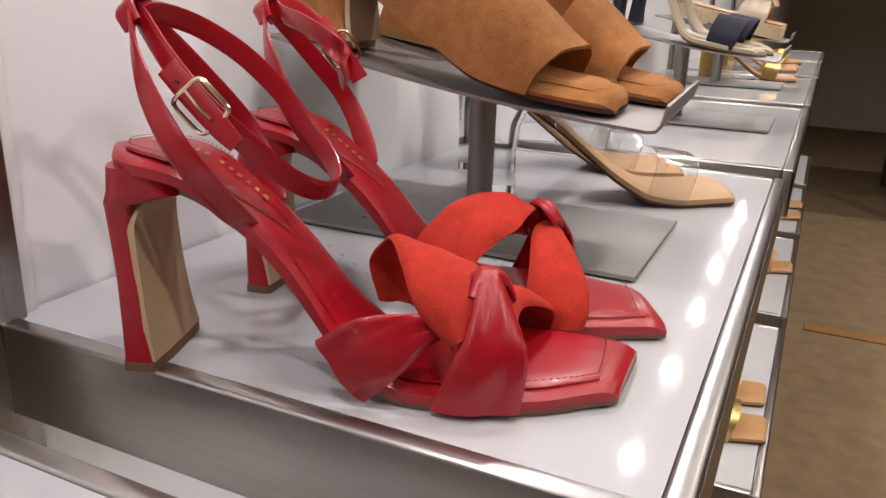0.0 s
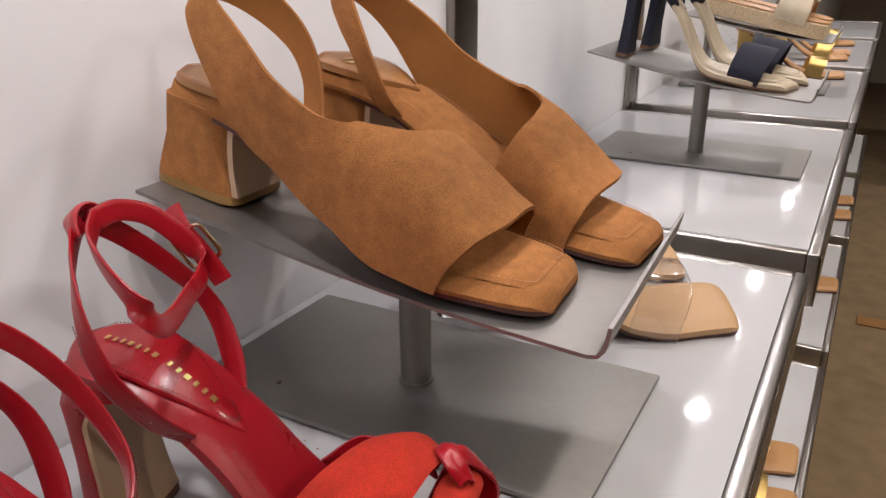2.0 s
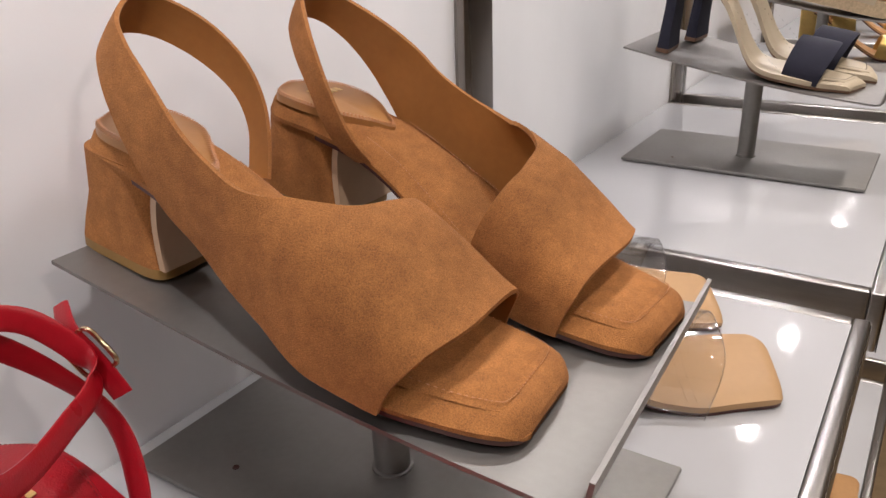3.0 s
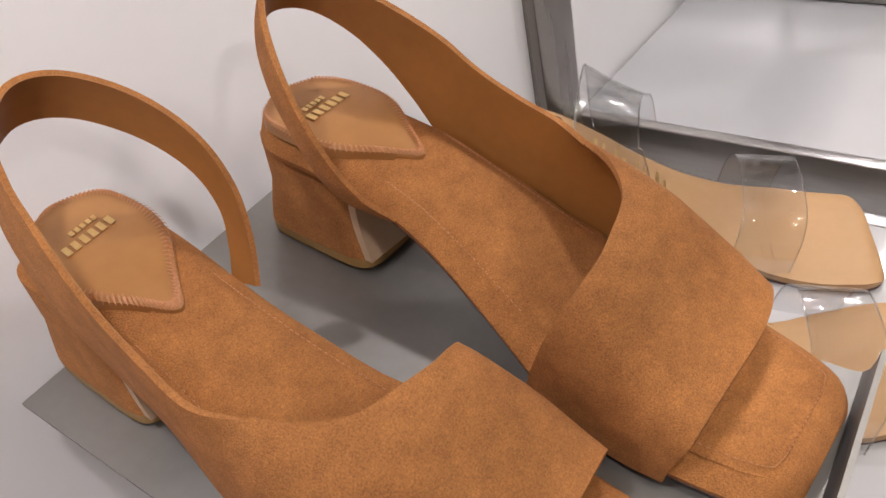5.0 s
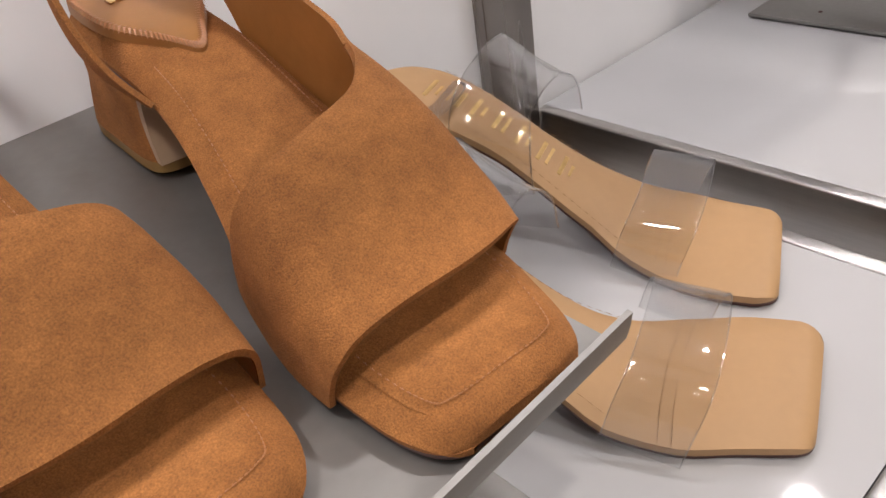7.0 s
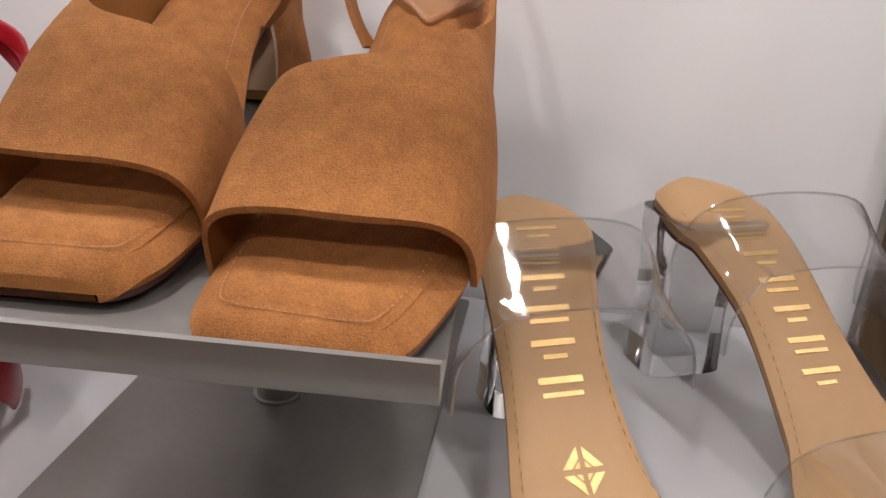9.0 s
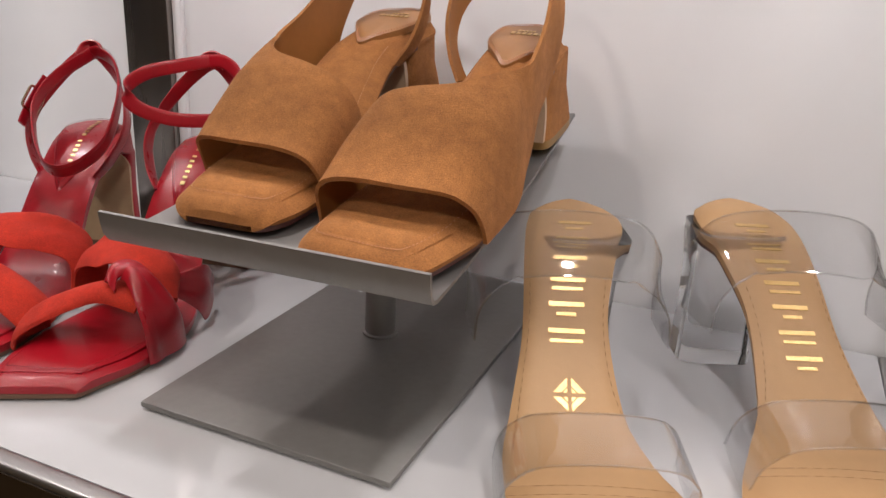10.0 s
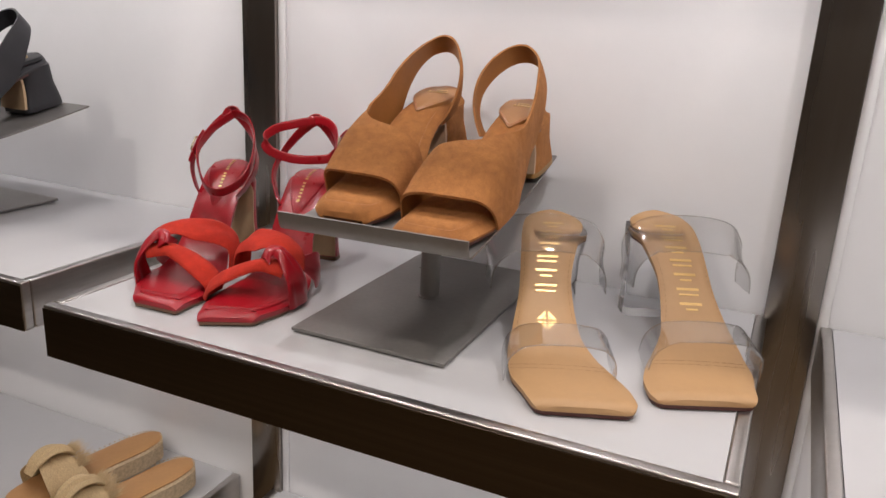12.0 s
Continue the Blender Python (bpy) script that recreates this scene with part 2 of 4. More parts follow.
def band(edge_a, edge_b, thick, n=40, bulge=0.0, fold=0.0, folds=3.0, seed=0.0, centre=(0, 0.07, 0.0)):
    """A cloth or leather band between two edges; bulge: how far its middle stands out from the centre, fold: depth of its creases."""
    A, B = spline(edge_a, n), spline(edge_b, n)
    m, tops = 15, []
    for k in range(n + 1):
        row = []
        for i in range(m):
            u = i / (m - 1)
            p = Vector(A[k]).lerp(Vector(B[k]), u)
            out = (p - Vector(centre)).normalized()
            crease = math.sin(folds * math.pi * u + seed + 2.2 * math.sin(0.09 * k + seed)) + 0.5 * math.sin(folds * 5.3 * u + 0.13 * k + 2 * seed)
            row.append(p + out * (bulge * 4 * u * (1 - u) + fold * crease * min(1.0, 6 * u * (1 - u))))
        tops.append(row)
    rings = []
    for k, row in enumerate(tops):
        ring_top, ring_low = [], []
        for i, p in enumerate(row):
            t = tops[min(k + 1, n)][i] - tops[max(k - 1, 0)][i]
            w = row[min(i + 1, m - 1)] - row[max(i - 1, 0)]
            nrm = w.cross(t)
            nrm = nrm.normalized() if nrm.length > 1e-9 else Vector((0, 0, 1))
            e = 0.45 if i in (0, m - 1) else 1.0
            ring_top.append(p + nrm * thick * 0.5 * e)
            ring_low.append(p - nrm * thick * 0.5 * e)
        rings.append(ring_top + ring_low[::-1])
    return loft(rings)


def stitches(pts, n, length=0.0022, r=0.00035, up=(0, 0, 1)):
    """A row of short thread stitches along points."""
    bm = bmesh.new()
    c = spline(pts, n)
    for a, b in zip(c, c[1:]):
        p, t = Vector(a[:3]), (Vector(b[:3]) - Vector(a[:3]))
        if t.length < 1e-6:
            continue
        t.normalize()
        s = t.cross(Vector(up)).normalized() * r
        u = s.cross(t).normalized() * r * 1.2
        e = t * length * 0.5
        vs = [bm.verts.new(p + x) for x in (-e, s, e, -s)]
        top = bm.verts.new(p + u)
        for i in range(4):
            bm.faces.new((vs[i], vs[(i + 1) % 4], top))
    return bm


class Last:
    """The footbed of a shoe: toe at y = 0, heel at y = length, sole on z = 0."""

    def __init__(self, length, bed, left, right, skew=0.0):
        self.length, self.bed, self.left, self.right, self.skew = length, bed, left, right, skew

    def z(self, y):
        return lerp(self.bed, y)

    def edges(self, y):
        """The outer and inner edge at y; the heel end is round."""
        reach = 0.023
        back = self.length - reach
        a, b = -lerp(self.left, min(y, back)), lerp(self.right, min(y, back))
        if y > back:
            k = max(0.05, math.sqrt(max(0.0, 1 - ((y - back) / reach) ** 2)))
            a, b = (a + b) / 2 - k * (b - a) / 2, (a + b) / 2 + k * (b - a) / 2
        return a, b

    def at(self, u, y, lift=0.0):
        """u from -1 (outer edge) to 1 (inner edge)."""
        a, b = self.edges(y)
        return Vector(((a + b) / 2 + u * (b - a) / 2, y + self.skew * u * max(0, 1 - y / 0.05), self.z(y) + lift))

    def slab(self, low, high, inset=0.0, y0=0.0, y1=None, n=44, pad=0.0, round_top=0.003, nose=0.0, arch=0.0):
        """A sheet that follows the bed from low to high over it."""
        y1 = self.length if y1 is None else y1
        rings = []
        for k in range(n + 1):
            u = k / n
            y = y0 + (y1 - y0) * (0.5 - 0.5 * math.cos(math.pi * u))
            a, b = self.edges(y)
            a, b = a + inset, b - inset
            if b - a < 0.004:
                a, b = (a + b) / 2 - 0.002, (a + b) / 2 + 0.002
            zc = self.z(y)
            m, ring = 13, []
            for i in range(m):
                s = -1 + 2 * i / (m - 1)
                x = (a + b) / 2 + s * (b - a) / 2
                ys = y + self.skew * s * max(0, 1 - y / 0.05)
                drop = round_top * (abs(s) ** 6)
                ring.append(Vector((x, ys, zc + high - drop - nose * max(0.0, 1 - (y - y0) / 0.011) ** 2.4 + pad * (1 - s ** 4))))
            for i in range(m - 1, -1, -1):
                s = -1 + 2 * i / (m - 1)
                x = (a + b) / 2 + s * (b - a) / 2 * 0.985
                ys = y + self.skew * s * max(0, 1 - y / 0.05)
                ring.append(Vector((x, ys, zc + low - arch * math.exp(-((y - 0.15) / 0.025) ** 2))))
            rings.append(ring)
        return loft(rings)


def rounded(cx, cy, hx, hy, z, r=0.35, n=24, power=5.0):
    """A ring in the shape of a rounded rectangle."""
    out = []
    for i in range(n):
        a = 2 * math.pi * (i + 0.5) / n
        c, s = math.cos(a), math.sin(a)
        out.append(Vector((cx + hx * math.copysign(abs(c) ** (2 / power), c), cy + hy * math.copysign(abs(s) ** (2 / power), s), z)))
    return out


def flip(root):
    """Mirror a shoe's meshes from outer left to outer right."""
    for o in root.children_recursive:
        if o.type == "MESH":
            for v in o.data.vertices:
                v.co.x = -v.co.x
            o.data.flip_normals()
    return root


def stretch(root, sx, sy, sz=1.0):
    for o in root.children_recursive:
        if o.type == "MESH":
            for v in o.data.vertices:
                v.co = (v.co.x * sx, v.co.y * sy, v.co.z * sz)
    return root


def toe_in(root, start, slope):
    """Bend the heel end of a shoe to its inner side."""
    for o in root.children_recursive:
        if o.type == "MESH":
            for v in o.data.vertices:
                v.co.x += slope * max(0.0, v.co.y - start)
    return root


def place(root, x, y, z, yaw=0.0, pitch=0.0):
    root.matrix_world = pose(x, y, z, pitch, 0, yaw)
    return root


def gold_bars(parent, last, rows, lift):
    """The foil print on an insole, as plain bars; rows of (u, y, half width across, half width along)."""
    for u, y, hw, hl in rows:
        bm = bmesh.new()
        vs = []
        for du, dy in ((-hw, -hl), (hw, -hl), (hw, hl), (-hw, hl)):
            a, b = last.edges(y)
            p = last.at(u, y + dy, lift)
            vs.append(bm.verts.new(p + Vector((du, 0, 0))))
        low = [bm.verts.new(v.co - Vector((0, 0, 0.0004))) for v in vs]
        bm.faces.new(vs)
        for i in range(4):
            bm.faces.new((vs[i], vs[(i + 1) % 4], low[(i + 1) % 4], low[i]))
        part("print_bar", bm, GOLD, parent, "gold foil print", smooth=False)


# ---- setting ----
tagged(part("floor", box(-3, 9, -5, WALL_Y + 0.1, FLOOR - 0.1, FLOOR), CARPET), "brown carpet of the shop aisle", "floor", kind="structure")
tagged(part("ceiling", box(-3, 9, -5, WALL_Y + 0.1, CEIL, CEIL + 0.1), PLASTER), "plain white shop ceiling", "ceiling", kind="structure")
tagged(part("wall_north", box(-3, 9, WALL_Y, WALL_Y + 0.1, FLOOR, CEIL), WHITE_WALL), "white wall panel behind the shelves", "wall", kind="structure")
# unseen wall, made pale so that it brightens the shelf wall and steel
tagged(part("wall_south", box(-3, 9, -5.1, -5, FLOOR, CEIL), PLASTER), "plain unseen wall, pale to bounce fill light", "wall", kind="structure")
tagged(part("wall_west", box(-3.1, -3, -5, WALL_Y + 0.1, FLOOR, CEIL), PLASTER), "plain warm wall", "wall", kind="structure")
tagged(part("wall_east", box(9, 9.1, -5, WALL_Y + 0.1, FLOOR, CEIL), PLASTER), "plain warm wall at the end of the aisle", "wall", kind="structure")
tagged(part("trim", box(2.95, 3.03, -5, -0.12, FLOOR, FLOOR + 0.006), CARPET_BAND), "ochre band across the carpet", "floor trim", kind="structure")


def post(x):
    root = thing("shelf_post", "upright brushed dark steel post between shelf bays", "post", "posts of the shelf wall")
    part("post_body", box(-0.027, 0.027, -0.012, 0.0, FLOOR, CEIL, 0.0015), STEEL_DARK, root)
    part("side_strip", box(0.0275, 0.038, -0.006, 0.0, FLOOR, CEIL, 0.001), WHITE_WALL, root, "white edge strip")
    root.location = (x, WALL_Y, 0)
    return root


for px in (-0.735, -0.010, 0.695, 1.39, 2.10, 2.80, 3.5):
    post(px)


def shelf(x0, x1, z, y0=0.0, t=0.056):
    root = thing("wall_shelf", "white laminate shelf with brushed steel edging", "shelf", "shelves of the wall")
    w, yb = x1 - x0, WALL_Y - y0 - 0.003
    part("shelf_top", box(0.0125, w - 0.0125, 0.0125, yb, -0.006, 0.0), WHITE_TOP, root, "glossy white laminate top", smooth=False)
    part("front_edge", box(0, w, 0, 0.012, -t, 0.0012, 0.0022, 3), STEEL, root, "brushed steel front edge")
    # thin dark sheet that stands in for the dark floor mirrored in the steel
    part("front_face", box(0.001, w - 0.001, -0.0012, -0.0002, -t + 0.0005, -0.0022), DARK_REFLECTION, root, "dark floor reflection painted on the steel front edge", smooth=False)
    part("end_edge", box(0, 0.012, 0.0125, yb, -t, 0.0012, 0.0022, 3), STEEL, root, "brushed steel end edge")
    part("end_edge", box(w - 0.012, w, 0.0125, yb, -t, 0.0012, 0.0022, 3), STEEL, root, "brushed steel end edge")
    part("underside", box(0.013, w - 0.013, 0.013, yb, -t + 0.001, -0.0065), WHITE_WALL, root, "white underside", smooth=False)
    root.location = (x0, y0, z)
    return root


SHELVES = [(-1.42, -0.795, 0.02), (-0.745, -0.070, 0.03), (0.0, 0.672, 0.0), (0.726, 1.355, -0.006), (1.42, 2.05, -0.008), (2.115, 2.75, -0.01), (2.82, 3.45, -0.012)]
for a, b, yf in SHELVES:
    shelf(a, b, 0.0, yf)
    shelf(a, b, -0.44, -0.035)
    shelf(a, b, UPPER, -0.004)

# ---- display stands ----


def tray_z(v, z0, z1):
    return z0 + (z1 - z0) * v - 0.007 * math.sin(math.pi * v) * (1 - 0.4 * v)


def stand(x, y, z0=0.105, z1=0.151, width=0.188, tray_depth=0.286, base_w=0.164, base_d=0.292, turn=0.0, tray_turn=0.0, group="display stands"):
    """A shoe stand, its base's front left corner at (x, y)."""
    root = thing("shoe_stand", "satin steel shoe stand with sloped tray on the shelf", "display stand", group)
    base = part("base_plate", box(0, base_w, 0, base_d, 0.0005, 0.0045, 0.0012), STAND_STEEL, root)
    hole = [[Vector((0.028 + r * math.cos(a), 0.232 + r * math.sin(a), z)) for a in [2 * math.pi * i / 16 for i in range(16)]] for r, z in ((0.0022, 0.0045), (0.0020, 0.0049), (0.0012, 0.0046))]
    part("screw_hole", loft(hole), OUTSOLE, base, "small dark screw hole")
    cx, cy = base_w / 2 - 0.004, 0.150
    zt = tray_z(cy / tray_depth, z0, z1) - 0.002
    rings = [[Vector((cx + r * math.cos(a), cy + r * math.sin(a), z)) for a in [2 * math.pi * i / 28 for i in range(28)]] for r, z in ((0.0125, 0.0045), (0.0125, 0.006), (0.0108, 0.0065), (0.0108, zt))]
    part("pole", loft(rings), STAND_STEEL, root)
    turned = Matrix.Translation((cx, cy, 0)) @ pose(0, 0, 0, 0, 0, tray_turn) @ Matrix.Translation((-cx, -cy, 0))
    n, rings = 28, []
    rows = [(-0.0095, z0 + 0.0165), (-0.0085, z0 + 0.010), (-0.007, z0 + 0.004), (-0.0045, z0 + 0.0008)] + [(v / n * tray_depth, tray_z(v / n, z0, z1)) for v in range(n + 1)]
    ox = base_w / 2 - width / 2 + 0.0
    for k, (yy, zz) in enumerate(rows):
        a, b = rows[max(k - 1, 0)], rows[min(k + 1, len(rows) - 1)]
        t = Vector((0, b[0] - a[0], b[1] - a[1])).normalized()
        nrm = Vector((0, -t.z, t.y)) * 0.0022
        p0, p1 = Vector((ox, yy, zz)), Vector((ox + width, yy, zz))
        rings.append([turned @ (q + Vector((-0.003, 0.006, 0))) for q in (p0, p1, p1 - nrm, p0 - nrm)])
    part("tray", loft(rings), STAND_STEEL, root, "sloped satin steel tray with upturned lip")
    root.matrix_world = pose(x, y, 0.0012, 0, 0, turn)
    return root


# ---- shoes ----
def tan_shoe(suede=SUEDE, lining=SUEDE_LINING, cup=HEEL_NUDE, patch=PATCH, label="", group="", thread=THREAD, tip=HEEL_CAP):
    L = 0.262
    last = Last(L, [(0, 0.013), (0.05, 0.0125), (0.085, 0.015), (0.12, 0.027), (0.155, 0.045), (0.19, 0.058), (0.225, 0.063), (L, 0.064)],
                [(0, 0.0215), (0.0012, 0.0262), (0.004, 0.0307), (0.009, 0.0346), (0.018, 0.0385), (0.032, 0.0420), (0.06, 0.0465), (0.09, 0.0465), (0.13, 0.038), (0.17, 0.030), (0.21, 0.0265), (0.235, 0.0255), (0.25, 0.0210), (0.258, 0.014), (L, 0.004)],
                [(0, 0.0210), (0.0012, 0.0255), (0.004, 0.0300), (0.009, 0.0340), (0.018, 0.0378), (0.032, 0.0405), (0.06, 0.0435), (0.09, 0.0405), (0.13, 0.031), (0.17, 0.0265), (0.21, 0.028), (0.235, 0.0285), (0.25, 0.023), (0.258, 0.014), (L, 0.004)])
    root = thing("slingback_sandal", label, "shoe", group)
    part("footbed", last.slab(-0.0095, 0.0, 0.0, pad=0.0022, round_top=0.0068, nose=0.006), suede, root, "padded footbed wrapped in suede")
    part("outsole", last.slab(-0.0128, -0.0098, 0.0012, y1=0.215, round_top=0.0), OUTSOLE, root, "thin dark outsole")
    part("insole_pad", last.slab(0.0, 0.0031, 0.0080, y0=0.012, y1=0.188, pad=0.0006, round_top=0.0029, nose=0.0024, n=60), suede, root, "raised suede insole pad")
    toe_line = [last.at(u, y, 0.0027) for u, y in ((-0.73, 0.075), (-0.74, 0.04), (-0.70, 0.016), (-0.55, 0.011), (0, 0.0105), (0.55, 0.011), (0.70, 0.016), (0.74, 0.04), (0.73, 0.075))]
    part("seam", stitches(toe_line, 70), thread, root, "toe pad stitching")
    for u in (-0.72, 0.72):
        part("seam", stitches([last.at(u, y, 0.0020) for y in (0.115, 0.14, 0.165, 0.185)], 34), thread, root, "footbed stitching")

    # heel block: wide, flaring to the tip, with a nude inner face
    zt = last.z(0.225) - 0.009

    def block(y_front, y_back, hw, z):
        return rounded(0, (y_front + y_back) / 2, hw, (y_back - y_front) / 2, z, n=40, power=4.0 if z > 0.5 * zt else 6.0)

    rings = [block(0.206, 0.2585, 0.0252, zt + 0.004), block(0.207, 0.2585, 0.0252, zt), block(0.204, 0.2590, 0.0253, zt * 0.6), block(0.2, 0.2605, 0.0264, zt * 0.3), block(0.1965, 0.262, 0.0276, 0.0062)]
    part("heel", loft(rings), suede, root, "suede wrapped block heel")
    part("heel_tip", loft([block(0.1965, 0.262, 0.0276, 0.0062), block(0.1965, 0.262, 0.0276, 0.0005)]), tip, root, "amber rubber heel tip")
    face = []
    for z in np.linspace(0.0066, zt - 0.001, 8):
        s = (z - 0.0066) / (zt - 0.0076)
        w = 0.0248 * (1 - 0.35 * s ** 3)
        y = 0.1955 + 0.010 * s
        face.append([Vector((-w, y, z)), Vector((0, y - 0.0012, z)), Vector((w, y, z)), Vector((w, y + 0.004, z)), Vector((-w, y + 0.004, z))])
    part("heel_breast", loft(face), cup, root, "nude leather heel breast")

    # heel patch with overcast edge
    pts = [(-0.74, 0.252), (-0.86, 0.235), (-0.80, 0.212), (-0.35, 0.192), (0.0, 0.180), (0.35, 0.192), (0.80, 0.212), (0.86, 0.235), (0.74, 0.252), (0, 0.2585)]
    bm = bmesh.new()
    rim = spline(pts + [pts[0]], 60)[:-1]
    vs = [bm.verts.new(last.at(q[0], q[1], 0.0056)) for q in rim]
    lo = [bm.verts.new(last.at(q[0] * 1.02, q[1], 0.0012)) for q in rim]
    mid = bm.verts.new(last.at(0, 0.225, 0.0064))
    for i in range(60):
        j = (i + 1) % 60
        bm.faces.new((vs[i], vs[j], mid))
        bm.faces.new((vs[j], vs[i], lo[i], lo[j]))
    hp = part("heel_patch", bm, patch, root, "smooth leather heel patch")
    bm = bmesh.new()
    rim = spline(pts + [pts[0]], 110)[:-1]
    for k, q in enumerate(rim):
        p = last.at(q[0] * 0.95, (q[1] - 0.225) * 0.95 + 0.225, 0.0061)
        o = (last.at(q[0], q[1], 0.0022) - last.at(0, 0.225, 0.0022)).normalized()
        t = o.cross(Vector((0, 0, 1)))
        vv = [bm.verts.new(p + d) for d in (-o * 0.0030, t * 0.0006 + Vector((0, 0, 0.0010)), o * 0.0028 + Vector((0, 0, -0.0012)), -t * 0.0006 + Vector((0, 0, 0.0010)))]
        bm.faces.new(vv)
    part("overcast_edge", bm, thread, hp, "copper overcast stitching", smooth=False)
    gold_bars(hp, last, [(-0.15 + 0.1 * i, 0.236, 0.0009, 0.0014) for i in range(5)] + [(-0.40 + 0.15 * i, 0.2295, 0.0013, 0.0026) for i in range(6)], 0.0071)

    # vamp: an arched panel, open at the toe, that runs on as a wing along the outer side
    back = [(0.0, 0.1215), (0.30, 0.1205), (0.372, 0.1085), (0.463, 0.0945), (0.53, 0.0888), (0.60, 0.0866), (0.72, 0.0880), (0.92, 0.0955), (1.0, 0.1005)]
    front = [(0.0, 0.056), (0.2, 0.043), (0.5, 0.0345), (0.8, 0.0355), (1.0, 0.041)]
    rise = [(0.03, 0.0215), (0.045, 0.0295), (0.06, 0.0400), (0.075, 0.0490), (0.087, 0.0545), (0.104, 0.0560), (0.1215, 0.0550)]
    NU, NV = 40, 26

    def shell(th, y, off):
        a, b = last.edges(y)
        c, q = math.cos(math.pi * th), math.sin(math.pi * th)
        x = (a + b) / 2 - ((b - a) / 2 + 0.0018 + 0.004 * abs(q) ** 2 * abs(c) * (1 if c > 0 else 1.9) + off) * math.copysign(abs(c) ** 0.72, c)
        return Vector((x, y, last.z(y) - 0.010 * (1 - abs(q)) ** 3 + (lerp(rise, y) + off) * abs(q) ** 0.76))

    outer, inner = [], []
    for i in range(NU + 1):
        th = i / NU
        yb, yf = lerp(back, th), lerp(front, th)
        ro, ri = [], []
        for j in range(NV + 1):
            y = yf + (yb - yf) * j / NV
            ro.append(shell(th, y, 0.0011))
            ri.append(shell(th, y, -0.0011))
        outer.append(ro)
        inner.append(ri)
    bm = bmesh.new()
    vo = [[bm.verts.new(p) for p in r] for r in outer]
    vi = [[bm.verts.new(p) for p in r] for r in inner]
    for i in range(NU):
        for j in range(NV):
            bm.faces.new((vo[i][j], vo[i + 1][j], vo[i + 1][j + 1], vo[i][j + 1]))
        for j in (0, NV):
            bm.faces.new((vo[i][j], vo[i + 1][j], vi[i + 1][j], vi[i][j]))
    for i in (0, NU):
        for j in range(NV):
            bm.faces.new((vo[i][j], vo[i][j + 1], vi[i][j + 1], vi[i][j]))
    vamp = part("vamp", bm, suede, root, "open-toe suede vamp")
    bm = bmesh.new()
    vl = [[bm.verts.new(p + (inner[i][j] - outer[i][j]) * 0.15) for j, p in enumerate(r)] for i, r in enumerate(inner)]
    for i in range(NU):
        for j in range(NV):
            bm.faces.new((vl[i][j], vl[i][j + 1], vl[i + 1][j + 1], vl[i + 1][j]))
    part("lining", bm, lining, vamp, "smooth leather lining")

    # outer quarter that narrows into the sling strap round the heel
    lines = [[shell(0.30 * k / 10, 0.1205, 0.0) for k in range(11)]]
    ends = [((-0.0368, 0.1420, 0.0240), (-0.0362, 0.1365, 0.0755)), ((-0.0308, 0.1660, 0.0355), (-0.0342, 0.1550, 0.0815)), ((-0.0282, 0.1885, 0.0465), (-0.0315, 0.1725, 0.0900)),
            ((-0.0290, 0.2055, 0.0650), (-0.0285, 0.1870, 0.1010)), ((-0.0275, 0.2190, 0.0815), (-0.0250, 0.2010, 0.1100)), ((-0.0225, 0.2330, 0.0970), (-0.0205, 0.2160, 0.1180)),
            ((-0.0125, 0.2450, 0.1085), (-0.0120, 0.2310, 0.1262)), ((0.0035, 0.2490, 0.1130), (0.0030, 0.2380, 0.1330)), ((0.0195, 0.2400, 0.1100), (0.0190, 0.2320, 0.1310)),
            ((0.0330, 0.2230, 0.0990), (0.0335, 0.2160, 0.1200)), ((0.0400, 0.2070, 0.0850), (0.0420, 0.2000, 0.1030)), ((0.0405, 0.1970, 0.0690), (0.0430, 0.1880, 0.0830)),
            ((0.0350, 0.1910, 0.0550), (0.0375, 0.1800, 0.0640)), ((0.0270, 0.1850, 0.0455), (0.0280, 0.1725, 0.0490))]
    for lo, hi in ends:
        lo, hi = Vector(lo), Vector(hi)
        belly = 0.0035 if lo.x < -0.03 else 0.0008
        lines.append([lo.lerp(hi, k / 10) + Vector((lo.x, lo.y - 0.205, 0)).normalized() * belly * 4 * (k / 10) * (1 - k / 10) for k in range(11)])
    grid = [[Vector(q[3 * k:3 * k + 3]) for k in range(11)] for q in spline([[c for p in line for c in p] for line in lines], 72)]

    def sheet(o0, o1, n0=0):
        bm = bmesh.new()
        sides = []
        for off in (o0, o1):
            rows = []
            for i, row in enumerate(grid):
                r = []
                for k, p in enumerate(row):
                    t = grid[min(i + 1, 72)][k] - grid[max(i - 1, 0)][k]
                    w = row[min(k + 1, 10)] - row[max(k - 1, 0)]
                    r.append(bm.verts.new(p + w.cross(t).normalized() * off))
                rows.append(r)
            sides.append(rows)
        A, B = sides
        for i in range(72):
            for k in range(10):
                bm.faces.new((A[i][k], A[i + 1][k], A[i + 1][k + 1], A[i][k + 1]))
                bm.faces.new((B[i][k], B[i][k + 1], B[i + 1][k + 1], B[i + 1][k]))
            for k in (0, 10):
                bm.faces.new((A[i][k], A[i + 1][k], B[i + 1][k], B[i][k]))
        for i in (0, 72):
            for k in range(10):
                bm.faces.new((A[i][k], A[i][k + 1], B[i][k + 1], B[i][k]))
        return bm

    sling = part("sling_strap", sheet(-0.0009, 0.0011), suede, root, "suede side panel and sling strap")
    part("strap_lining", sheet(-0.0013, -0.00095), lining, sling, "leather strap lining")
